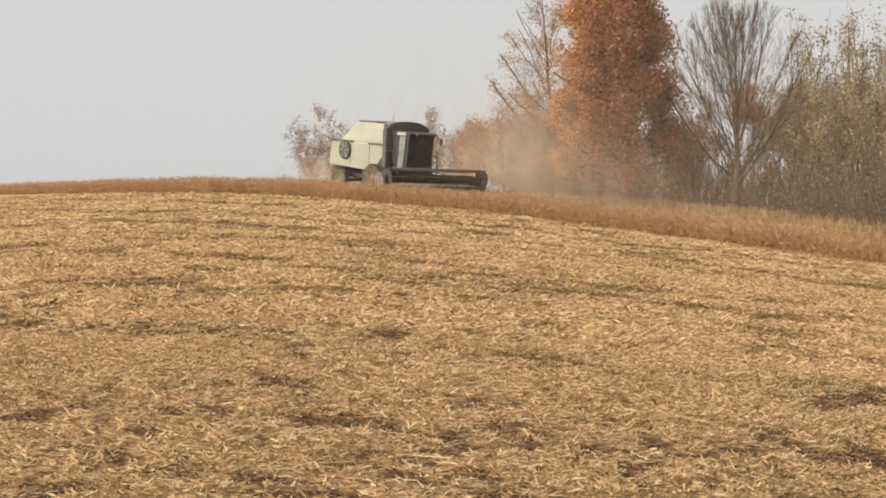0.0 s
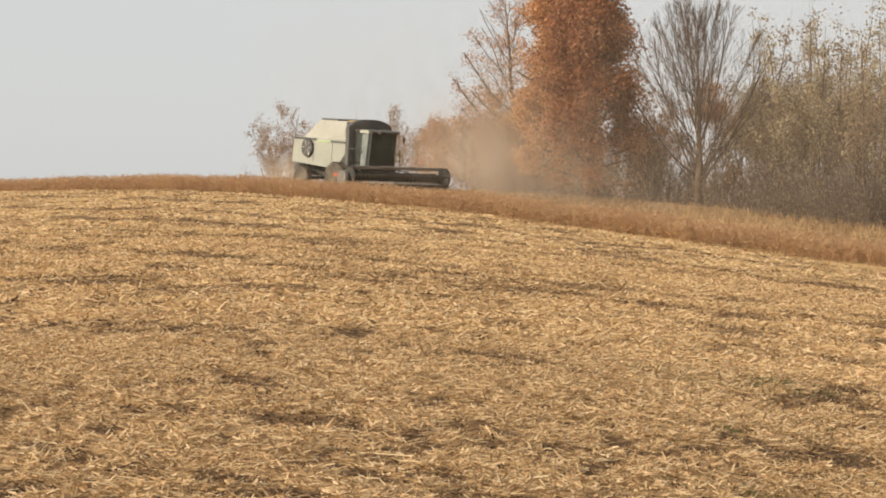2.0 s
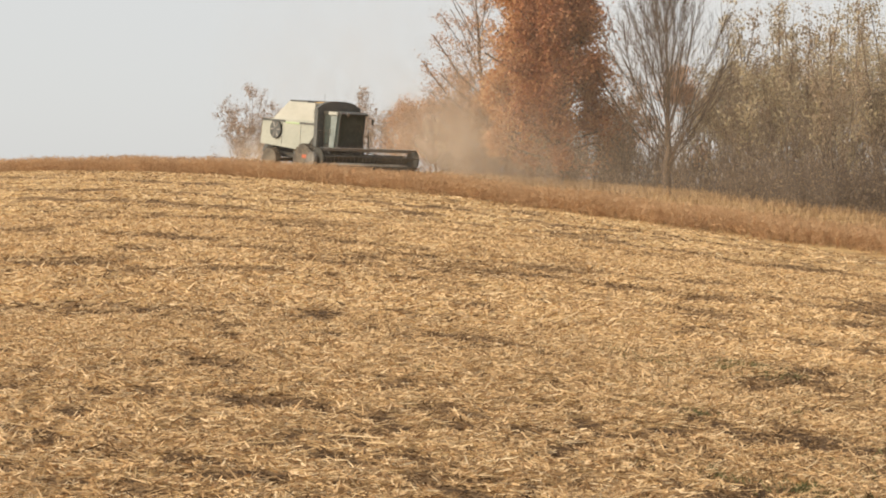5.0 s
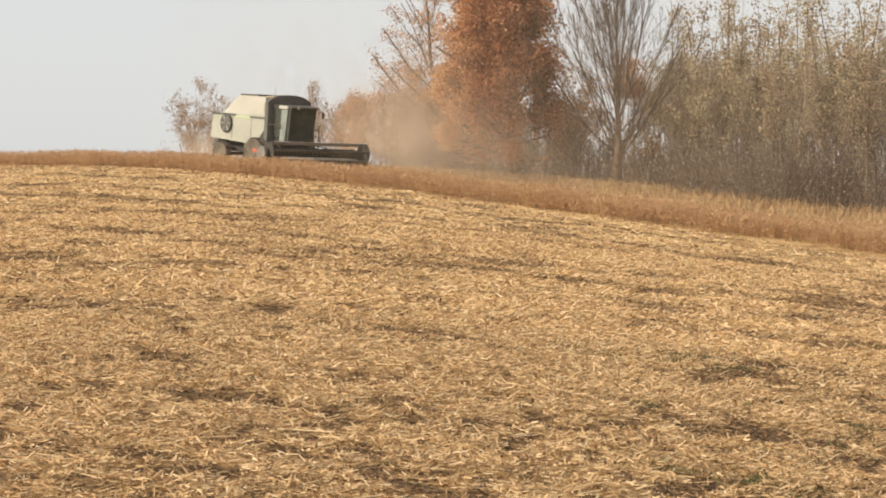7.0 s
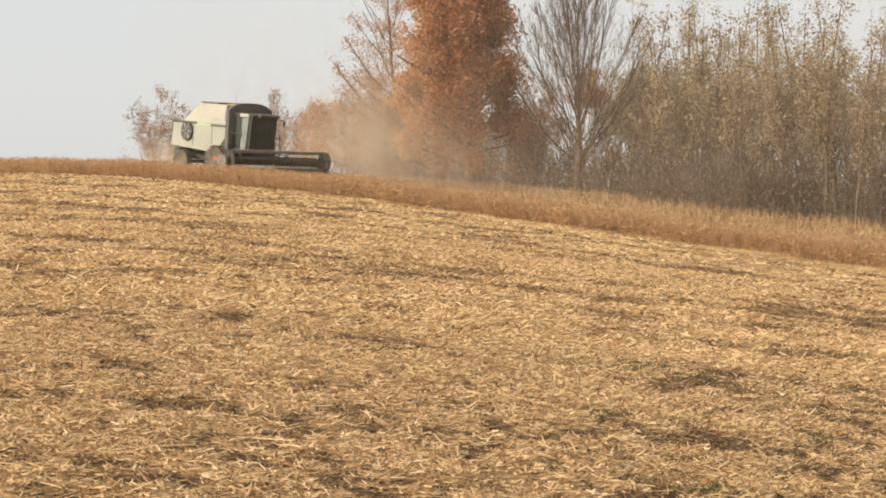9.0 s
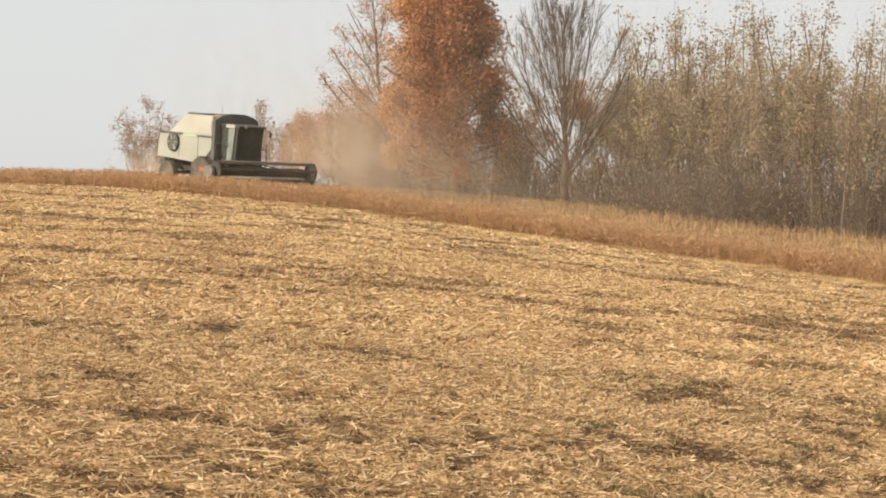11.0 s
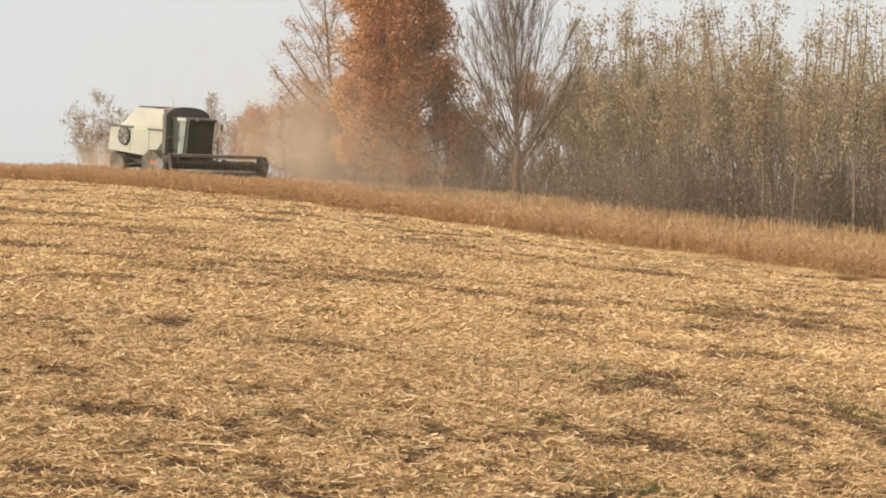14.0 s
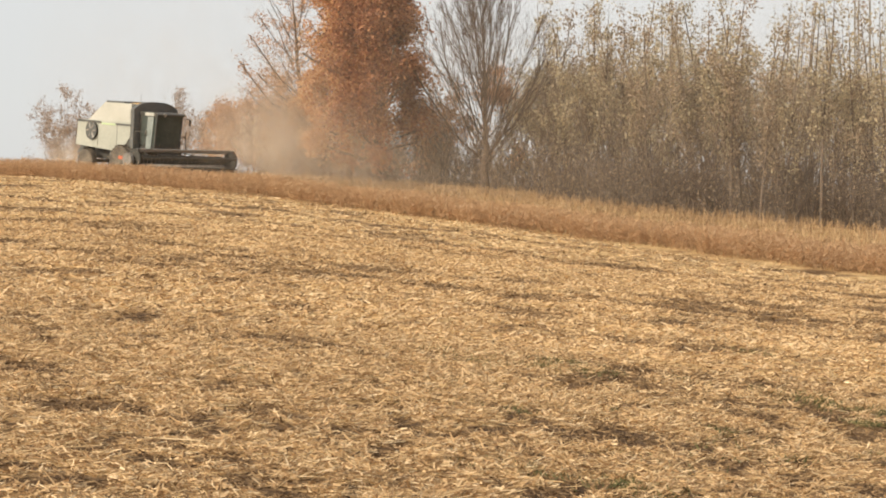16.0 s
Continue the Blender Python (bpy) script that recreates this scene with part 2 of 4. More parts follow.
def rod(bm, p, q, r0, r1=None, n=8):
    p, q = Vector(p), Vector(q)
    length = (q - p).length
    m = Matrix.Translation((p + q) / 2) @ (q - p).to_track_quat("Z", "Y").to_matrix().to_4x4()
    bmesh.ops.create_cone(bm, cap_ends=True, segments=n, radius1=r0, radius2=r0 if r1 is None else r1, depth=length, matrix=m)


def lathe(bm, rings, n=28):
    """Rings of (y, radius) turned round the y axis."""
    loops = [[bm.verts.new((r * math.cos(2 * math.pi * i / n), y, r * math.sin(2 * math.pi * i / n))) for i in range(n)] for y, r in rings]
    for a, b in zip(loops, loops[1:]):
        for i in range(n):
            bm.faces.new((a[i], a[(i + 1) % n], b[(i + 1) % n], b[i]))
    bm.faces.new(loops[0])
    bm.faces.new(loops[-1][::-1])


def sticks(p, q, r0, r1, sides=3):
    """Many thin tapered prisms from points p to q (n x 3 arrays) as vertices and quads."""
    p, q = np.asarray(p, float), np.asarray(q, float)
    ax = q - p
    ax /= np.linalg.norm(ax, axis=1)[:, None] + 1e-9
    ref = np.where(np.abs(ax[:, 2:3]) < 0.9, np.array([[0, 0, 1.0]]), np.array([[1.0, 0, 0]]))
    u = np.cross(ax, ref)
    u /= np.linalg.norm(u, axis=1)[:, None]
    v = np.cross(ax, u)
    n = len(p)
    r0, r1 = np.broadcast_to(r0, n)[:, None], np.broadcast_to(r1, n)[:, None]
    out = np.empty((n, 2 * sides, 3))
    for k in range(sides):
        w = math.cos(2 * math.pi * k / sides) * u + math.sin(2 * math.pi * k / sides) * v
        out[:, k] = p + w * r0
        out[:, sides + k] = q + w * r1
    base = (np.arange(n) * 2 * sides)[:, None, None]
    f = np.array([[k, (k + 1) % sides, sides + (k + 1) % sides, sides + k] for k in range(sides)])[None]
    return out.reshape(-1, 3), (base + f).reshape(-1, 4)


def blades(centre, size, rng, flat=0.0):
    """Small folded leaves, four-cornered, turned at random."""
    n = len(centre)
    d = rng.normal(size=(n, 3))
    d[:, 2] *= 1 - flat
    d /= np.linalg.norm(d, axis=1)[:, None]
    e = np.cross(d, rng.normal(size=(n, 3)))
    e /= np.linalg.norm(e, axis=1)[:, None]
    nn = np.cross(d, e)
    s = np.broadcast_to(size, n)[:, None]
    fold = nn * s * 0.22
    v = np.stack([centre - d * s * 0.5, centre + e * s * 0.36 + fold, centre + d * s * 0.55, centre - e * s * 0.36 + fold], 1)
    f = (np.arange(n) * 4)[:, None] + np.arange(4)[None]
    return v.reshape(-1, 3), f


def strips(p, q, r, rng):
    """Flat torn strips of straw from p to q, each rolled at random."""
    ax = q - p
    w = np.cross(ax, rng.normal(size=p.shape))
    w *= (r / (np.linalg.norm(w, axis=1) + 1e-9))[:, None]
    v = np.stack([p - w, p + w, q + w * 0.6, q - w * 0.6], 1)
    return v.reshape(-1, 3), (np.arange(len(p)) * 4)[:, None] + np.arange(4)[None]


def at(a, d):
    """A place on the land at a bearing and a distance from the camera."""
    x, y = d * math.sin(a), d * math.cos(a)
    return x, y, float(land(x, y))


# ---- ground ----
def build_ground():
    az = np.concatenate([np.linspace(-math.pi, -0.32, 40)[:-1], np.linspace(-0.32, 0.45, 340), np.linspace(0.45, math.pi, 40)[1:]])
    ds = np.concatenate([[0.0], np.linspace(2, 10, 8), np.geomspace(10.5, 150, 350), np.geomspace(156, 3500, 30)])
    A, D = np.meshgrid(az, ds)
    X, Y = D * np.sin(A), D * np.cos(A)
    Z = land(X, Y)
    n = len(az)
    idx = np.arange(A.size).reshape(A.shape)
    q = np.stack([idx[:-1, :-1], idx[:-1, 1:], idx[1:, 1:], idx[1:, :-1]], -1).reshape(-1, 4)
    # close the middle under the camera with a fan folded into quads
    v = np.stack([X, Y, Z], -1).reshape(-1, 3)
    ob = bulk("ground", v, q, SOIL)
    att = ob.data.attributes.new("bare", "FLOAT", "POINT")
    att.data.foreach_set("value", np.where((D > 9) & (np.abs(A) < 0.6), np.clip(0.9 - 2.0 * (straw_cover(X, Y) - 0.2), 0, 1), 0.4).ravel().astype(np.float32))
    for p in ob.data.polygons:
        p.use_smooth = True
    return tagged(ob, "harvested field of tan chopped stubble over brown earth", "ground", kind="structure")


build_ground()


def scatter(rng, n, a0, a1, d0, d1, power=2.0):
    a = rng.uniform(a0, a1, n)
    d = (rng.uniform(0, 1, n) * (d1 ** power - d0 ** power) + d0 ** power) ** (1 / power)
    return d * np.sin(a), d * np.cos(a), d, a


def build_litter(n, d0, d1, length, width, seed, name, lift, power):
    """Chopped straw lying on the field."""
    rng = np.random.default_rng(seed)
    x, y, d, a = scatter(rng, n, -0.23, 0.36, d0, d1, power)
    clump = straw_cover(x, y)
    keep = clump + rng.normal(0, 0.07, n) > 0.5
    keep &= d < foot_d(a) - 0.3
    x, y = x[keep], y[keep]
    m = len(x)
    ln = length * rng.lognormal(0, 0.45, m)
    th = rng.uniform(0, 2 * math.pi, m)
    up = rng.normal(0, 0.16, m) + 0.04
    dx, dy, dz = ln * np.cos(th) * np.cos(up), ln * np.sin(th) * np.cos(up), ln * np.sin(up)
    z = land(x, y) + rng.uniform(0.0, 1.0, m) * lift * (0.4 + 4 * np.clip(clump[keep] - 0.5, 0, 1))
    p = np.stack([x, y, z], 1)
    q = p + np.stack([dx, dy, dz], 1)
    q[:, 2] = np.maximum(q[:, 2], land(q[:, 0], q[:, 1]) + 0.004)
    if d0 < 20:
        v, f = sticks(p, q, width * rng.uniform(0.6, 1.5, m), width * rng.uniform(0.4, 1.0, m))
    else:
        v, f = strips(p, q, width * rng.uniform(0.8, 1.8, m), rng)
    return tagged(bulk(name, v, f, STRAW), "pale chopped soybean straw lying loose on the field", "straw", kind="stuff")


build_litter(120000, 10.5, 26, 0.075, 0.0040, 3, "straw_litter", 0.03, 1.3)
build_litter(60000, 26, 52, 0.10, 0.0050, 4, "straw_litter", 0.03, 1.4)
build_litter(34000, 52, 112, 0.14, 0.009, 5, "straw_litter", 0.012, 1.4)


def build_chaff(n, d0, d1, size, seed, earthy):
    """Crumpled leaves, pods and husks between the straw: pale on top, dark and rotted where the earth shows."""
    rng = np.random.default_rng(seed)
    x, y, d, a = scatter(rng, n, -0.23, 0.36, d0, d1, 1.35)
    c = straw_cover(x, y) + rng.normal(0, 0.05, n)
    keep = ((c < 0.50) if earthy else (c > 0.47)) & (d < foot_d(a) - 0.2)
    x, y, c = x[keep], y[keep], c[keep]
    m = len(x)
    z = land(x, y) + size * rng.uniform(0.03, 0.3 if d0 < 50 else 0.15, m) + (0 if earthy else (0.10 if d0 < 50 else 0.03) * np.clip(c - 0.5, 0, 0.5))
    p = np.stack([x, y, z], 1)
    ln, th, up = size * rng.lognormal(0, 0.4, m), rng.uniform(0, 2 * math.pi, m), rng.normal(0.06, 0.32, m)
    q = p + np.stack([ln * np.cos(th) * np.cos(up), ln * np.sin(th) * np.cos(up), ln * np.sin(up)], 1)
    q[:, 2] = np.maximum(q[:, 2], land(q[:, 0], q[:, 1]) + 0.006)
    v, f = strips(p, q, size * rng.uniform(0.06, 0.17, m), rng)
    name, mat = ("rotted_residue", RESIDUE) if earthy else ("chaff", CHAFF)
    tagged(bulk(name, v, f, mat), "dark rotted leaf residue on bare earth" if earthy else "crumpled pale soybean husks and leaves on the field", "crop residue", kind="stuff")


build_chaff(190000, 10.5, 26, 0.05, 41, False)
build_chaff(100000, 10.5, 26, 0.045, 42, True)
build_chaff(110000, 26, 55, 0.075, 43, False)
build_chaff(90000, 26, 55, 0.07, 44, True)
build_chaff(60000, 55, 112, 0.11, 45, False)
build_chaff(40000, 55, 112, 0.10, 46, True)


def build_stubble():
    """Short cut stems that still stand in rows along the passes."""
    rng = np.random.default_rng(8)
    x, y, d, a = scatter(rng, 26000, -0.23, 0.36, 10.5, 60, 1.3)
    row = np.round((0.8 * x + 0.6 * y) / 0.38) * 0.38 - (0.8 * x + 0.6 * y)
    x, y = x + 0.8 * row + rng.normal(0, 0.04, len(x)), y + 0.6 * row + rng.normal(0, 0.04, len(x))
    keep = (np.hypot(x, y) < foot_d(np.arctan2(x, y)) - 0.3) & (straw_cover(x, y) > 0.47)
    x, y, d = x[keep], y[keep], d[keep]
    m = len(x)
    h = rng.uniform(0.03, 0.08, m)
    p = np.stack([x, y, land(x, y) - 0.01], 1)
    q = p + np.stack([rng.normal(0, 0.35, m) * h, rng.normal(0, 0.35, m) * h, h], 1)
    r = 0.003 + 0.00009 * d
    v, f = sticks(p, q, r, r * 0.7)
    tagged(bulk("cut_stubble", v, f, STRAW), "short cut soybean stems standing in the field", "stubble", kind="stuff")


build_stubble()


def build_weeds():
    rng = np.random.default_rng(12)
    spots = [(0.1558, 23.68, 220, 0.22), (0.1736, 23.74, 160, 0.22), (0.0205, 20.22, 60, 0.07), (0.2482, 29.51, 90, 0.18), (0.2849, 23.33, 200, 0.30), (0.1533, 15.56, 60, 0.15), (0.1179, 19.18, 40, 0.10), (0.3051, 22.90, 120, 0.25), (-0.1832, 22.76, 40, 0.10), (0.1887, 20.10, 40, 0.10)]
    spots += [(rng.uniform(0.11, 0.345), rng.uniform(12.5, 25), int(rng.uniform(25, 110)), rng.uniform(0.08, 0.3)) for _ in range(26)]
    ps, qs = [], []
    for a, d, n, w in spots:
        cx, cy, _ = at(a, d)
        x, y = cx + rng.normal(0, w, n), cy + rng.normal(0, w * 1.2, n)
        p = np.stack([x, y, land(x, y)], 1)
        ps.append(p)
        qs.append(p + np.stack([rng.normal(0, 0.035, n), rng.normal(0, 0.035, n), rng.uniform(0.02, 0.065, n)], 1))
    v, f = sticks(np.concatenate(ps), np.concatenate(qs), 0.007, 0.001)
    tagged(bulk("green_weeds", v, f, WEED), "small patches of low green weeds in the stubble", "weeds", kind="stuff")


build_weeds()


# ---- standing crop ----
def build_crop(n, p0, p1, seed, pieces, name):
    """Ripe soybean plants: a stem with short pods and twigs."""
    rng = np.random.default_rng(seed)
    s = -30 - 130 * rng.uniform(0, 1, n) ** 1.15
    p = rng.uniform(p0, p1, n) + 0.35 * np.sin(s * 0.9) * np.sin(s * 0.37)
    p = np.where(rng.uniform(size=n) < 0.55, np.round(p / 0.38) * 0.38, p)
    x, y = 0.8 * p + 0.6 * s, 0.6 * p - 0.8 * s
    z = land(x, y)
    h = rng.uniform(0.50, 0.78, n) * (1 + 0.12 * np.sin(x * 0.7) * np.sin(y * 0.45))
    lean = rng.normal(0, 0.22, (n, 2))
    base = np.stack([x, y, z - 0.02], 1)
    top = base + np.stack([lean[:, 0] * h, lean[:, 1] * h, h], 1)
    v, f = sticks(base, top, 0.008, 0.004)
    P, Q = [], []
    for k in range(pieces):
        t = rng.uniform(0.2, 1.0, n)[:, None]
        c = base + (top - base) * t
        th = rng.uniform(0, 2 * math.pi, n)
        ln = rng.uniform(0.06, 0.2, n)
        P.append(c)
        Q.append(c + np.stack([ln * np.cos(th), ln * np.sin(th), ln * rng.uniform(-0.5, 1.0, n)], 1))
    P, Q = np.concatenate(P), np.concatenate(Q)
    v2, f2 = strips(P, Q, rng.uniform(0.005, 0.012, len(P)), rng)
    v, f = np.concatenate([v, v2]), np.concatenate([f, f2 + len(v)])
    tagged(bulk(name, v, f, CROP), "ripe brown soybean crop standing uncut in a strip", "crop", kind="stuff")


build_crop(21000, 53.7, 57.4, 21, 11, "soybean_crop")


def build_grass():
    rng = np.random.default_rng(31)
    n = 20000
    s = rng.uniform(-120, -25, n)
    p = rng.uniform(62, 71, n)
    x, y = 0.8 * p + 0.6 * s, 0.6 * p - 0.8 * s
    base = np.stack([x, y, land(x, y) - 0.02], 1)
    h = rng.uniform(0.15, 0.42, n)
    top = base + np.stack([rng.normal(0, 0.25, n) * h, rng.normal(0, 0.25, n) * h, h], 1)
    v, f = strips(base, top, np.full(n, 0.014), rng)
    tagged(bulk("dry_grass", v, f, GRASS), "pale dry grass along the edge of the trees", "grass", kind="stuff")


build_grass()


# ---- trees ----
def limbs(rng, start, height, spec):
    """Grows the wood of a slender tree. Returns sticks (p, q, r0, r1) and the twig places that carry leaves."""
    P, Q, R0, R1, tips, level, count = [], [], [], [], [], [], [0]

    def grow(pos, way, length, radius, depth, limb):
        steps = spec["steps"] if depth == 0 else 3
        for i in range(steps):
            way = (way + Vector(rng.normal(0, spec["wander"], 3)) + Vector((0, 0, spec["rise"]))).normalized()
            nxt = pos + way * (length / steps)
            r2 = radius * (1 - 0.6 / steps) if depth < spec["depth"] else radius * 0.55
            P.append(pos), Q.append(nxt), R0.append(radius), R1.append(r2), level.append(limb)
            if depth >= spec["leaf_from"]:
                tips.append(nxt)
            if depth < spec["depth"] and (i >= spec["first"] or depth > 0):
                for _ in range(spec["kids"] if depth else spec["main"]):
                    if rng.uniform() < 0.8:
                        side = way.orthogonal().normalized()
                        side.rotate(Matrix.Rotation(rng.uniform(0, 2 * math.pi), 3, way))
                        ang = rng.uniform(*spec["angle"])
                        w = way * math.cos(ang) + side * math.sin(ang)
                        grow(nxt, w, length * rng.uniform(*spec["ratio"]), max(0.009, r2 * rng.uniform(0.4, 0.62)), depth + 1, limb if depth else follow(1))
            pos, radius = nxt, r2
        if depth < spec["depth"]:
            grow(pos, way, length * 0.6, radius, depth + 1, limb)

    def follow(sign):
        count[0] += 1
        return sign * count[0]

    for k in range(spec["stems"]):
        th = k * 2.4 + rng.uniform(-0.4, 0.4)
        tilt = spec["splay"] * (k + 0.4) / spec["stems"]
        w = Vector((tilt * math.cos(th), tilt * math.sin(th), 1)).normalized()
        b = Vector(start) + Vector((0.12 * math.cos(th), 0.12 * math.sin(th), -0.15)) * (spec["stems"] > 1)
        grow(b, w, height * spec["trunk"] * rng.uniform(0.85, 1.1), spec["radius"] * rng.uniform(0.8, 1.1), 0, follow(-1))
    return P, Q, R0, R1, tips, level


COLUMN = dict(steps=9, first=2, stems=1, splay=0.05, trunk=0.80, radius=0.075, depth=2, main=3, kids=2, angle=(0.25, 0.7), ratio=(0.16, 0.30), wander=0.03, rise=0.07, leaf_from=1)

# outline of each kind of crown (share of the height, share of the half width), and how its limbs leave the trunk and bend up
HABITS = {
    "bare": dict(outline=((0, 0.10), (0.10, 0.50), (0.22, 0.74), (0.45, 0.96), (0.66, 1.0), (0.80, 0.93), (0.92, 0.66), (1.0, 0.25)), jig=0.8, loose=1.3, leader=0.60, first=0.10, last=0.48, limbs=36, rise0=(0.70, 1.42), bend=0.028, thick=(0.17, 0.29),
                 kids=(1.3, 1.35), kid_length=(2.3, 1.0), fork=(0.18, 0.48), leaf_from=9),
    "maple": dict(outline=((0, 0.5), (0.10, 0.85), (0.25, 1.0), (0.5, 1.0), (0.66, 0.88), (0.80, 0.64), (0.92, 0.38), (1.0, 0.1)), jig=1.0, loose=1.12, leader=0.96, first=0.06, last=0.90, limbs=44, rise0=(0.25, 1.05), bend=0.035, thick=(0.22, 0.42),
                  kids=(1.1, 0.95), kid_length=(1.5, 0.7), fork=(0.35, 0.85), leaf_from=1),
    "shrub": dict(outline=((0, 0.35), (0.15, 0.75), (0.4, 1.0), (0.7, 0.85), (0.9, 0.5), (1.0, 0.12)), jig=1.0, loose=1.3, leader=0.85, first=0.03, last=0.5, limbs=18, rise0=(0.4, 1.2), bend=0.04, thick=(0.35, 0.6),
                  kids=(0.85, 0.7), kid_length=(1.1, 0.5), fork=(0.3, 0.7), leaf_from=1),
    "thicket": dict(outline=((0, 0.25), (0.2, 0.7), (0.45, 1.0), (0.75, 0.9), (0.92, 0.6), (1.0, 0.2)), jig=1.0, loose=1.12, leader=0.55, first=0.04, last=0.45, limbs=20, rise0=(0.65, 1.35), bend=0.035, thick=(0.35, 0.6),
                    kids=(1.35, 1.3), kid_length=(1.5, 0.7), fork=(0.22, 0.55), leaf_from=1),
}


def crown_wood(rng, height, half, habit, radius, lean):
    """Trunk, limbs, branches and twigs that fill the outline of a crown."""
    h = HABITS[habit]
    zs, rs = [p[0] * height for p in h["outline"]], [p[1] * half for p in h["outline"]]
    P, Q, R0, R1, level, tips = [], [], [], [], [], []

    def seg(p, q, r0, r1, limb):
        P.append(p), Q.append(q), R0.append(r0), R1.append(r1), level.append(limb)

    def middle(z):
        return lean[0] * z / height, lean[1] * z / height

    def run(p, way, length, r, depth, limb):
        step = (0.50, 0.34, 0.24)[depth]
        n = max(2, int(length / step))
        for k in range(n):
            jig = h["jig"] * (0.05, 0.09, 0.13)[depth]
            way = (way + Vector(rng.normal(0, jig, 3)) + Vector((0, 0, h["bend"]))).normalized()
            q = p + way * step
            mx, my = middle(q.z)
            room = np.interp(q.z, zs, rs) * rng.uniform(0.88, 1.06)
            off = math.hypot(q.x - mx, q.y - my)
            if q.z > height or off > room * (1.0 if depth else h["loose"] if q.z < 0.5 * height else 1.1):
                break
            r2 = max(0.006, r * (1 - 0.85 / n))
            seg(p, q, r, r2, limb)
            if depth >= h["leaf_from"]:
                tips.append(q)
            if depth < 2 and k >= 1 - depth:
                for _ in range(rng.poisson(h["kids"][depth])):
                    side = way.orthogonal().normalized()
                    side.rotate(Matrix.Rotation(rng.uniform(0, 2 * math.pi), 3, way))
                    ang = rng.uniform(*h["fork"])
                    run(q, way * math.cos(ang) + side * math.sin(ang), h["kid_length"][depth] * rng.uniform(0.5, 1.1), max(0.008, r2 * rng.uniform(0.35, 0.6)), depth + 1, limb)
            p, r = q, r2

    steps = 12
    spots = []
    p = Vector((0, 0, -0.25))
    top = height * h["leader"]
    for k in range(steps):
        z = top * (k + 1) / steps
        q = Vector((middle(z)[0] + rng.normal(0, 0.05), middle(z)[1] + rng.normal(0, 0.05), z))
        r0, r1 = (radius * max(0.08, 1 - 0.92 * i / steps) * (1.25 if i == 0 else 1) for i in (k, k + 1))
        seg(p, q, r0, r1, -1)
        spots.append((p.z, p.copy(), q.copy(), r0))
        p = q
    for i in range(h["limbs"]):
        z = height * (h["first"] + (h["last"] - h["first"]) * (i + rng.uniform(0, 0.8)) / h["limbs"])
        z0, a, b, r = [s for s in spots if s[0] <= z][-1]
        q = a.lerp(b, min(1, max(0, (z - a.z) / (b.z - a.z))))
        th = i * 2.4 + rng.uniform(-0.5, 0.5)
        e = h["rise0"][0] + (h["rise0"][1] - h["rise0"][0]) * (i / h["limbs"]) ** 0.8 + rng.normal(0, 0.14)
        run(q, Vector((math.cos(th) * math.cos(e), math.sin(th) * math.cos(e), math.sin(e))), height, r * rng.uniform(*h["thick"]), 0, i + 1)
    return P, Q, R0, R1, tips, level


def leaf_clusters(rng, tips, leaves, spread, bunch):
    """Places of leaves in bunches round the twigs."""
    centre = tips[rng.choice(len(tips), max(1, leaves // bunch))] + rng.normal(0, spread * 0.6, (max(1, leaves // bunch), 3))
    return centre[rng.integers(0, len(centre), leaves)] + rng.normal(0, spread, (leaves, 3))


def finish_tree(root, rng, wood, bark, leaf, c, size, label, kind_of):
    P, Q, R0, R1, level = wood
    for limb in np.unique(level):
        pick = level == limb
        v, f = sticks(P[pick], Q[pick], R0[pick], R1[pick], 7 if limb < 0 else 3)
        bulk("trunk" if limb < 0 else "branch", v, f, bark, root)
    if len(c):
        c[:, 2] = np.maximum(c[:, 2], 0.15)
        v, f = blades(c, size * rng.uniform(0.6, 1.35, len(c)), rng)
        bulk("crown", v, f, leaf, root)
    return tagged(root, label, kind_of, "trees along the field edge")


def broad_tree(name, a, d, height, half, habit, leaf, leaves, size, bark, seed, label, radius=0.2, lean=(0, 0), spread=0.16, bunch=14, kind_of="tree", sink=0.0):
    rng = np.random.default_rng(seed)
    x, y, z = at(a, d)
    root = new(name)
    root.location = (x, y, z - sink)
    P, Q, R0, R1, tips, level = crown_wood(rng, height, half, habit, radius, lean)
    P, Q, tips = (np.array([tuple(v) for v in s], float).reshape(-1, 3) for s in (P, Q, tips))
    c = leaf_clusters(rng, tips, leaves, spread, bunch) if leaves else np.zeros((0, 3))
    return finish_tree(root, rng, (P, Q, np.array(R0), np.array(R1), np.array(level)), bark, leaf, c, size, label, kind_of)


def poplar(a, d, height, leaf, leaves, size, bark, seed, label):
    rng = np.random.default_rng(seed)
    root = new("poplar_tree")
    root.location = at(a, d)
    P, Q, R0, R1, tips, level = limbs(rng, (0, 0, 0), height, COLUMN)
    P, Q, tips = (np.array([tuple(v) for v in s], float) for s in (P, Q, tips))
    k = height / max(0.1, np.percentile(Q[:, 2], 99.7))
    for s in (P, Q, tips):
        s *= (k * 1.25, k * 1.25, k)
    cand = tips[tips[:, 2] > 0.15 * height]
    weight = (cand[:, 2] / height) ** 1.5
    bunches = cand[rng.choice(len(cand), leaves // 7, p=weight / weight.sum())]
    c = bunches[rng.integers(0, len(bunches), leaves)] + rng.normal(0, 0.17, (leaves, 3))
    return finish_tree(root, rng, (P, Q, np.array(R0), np.array(R1), np.array(level)), bark, leaf, c, size, label, "tree")


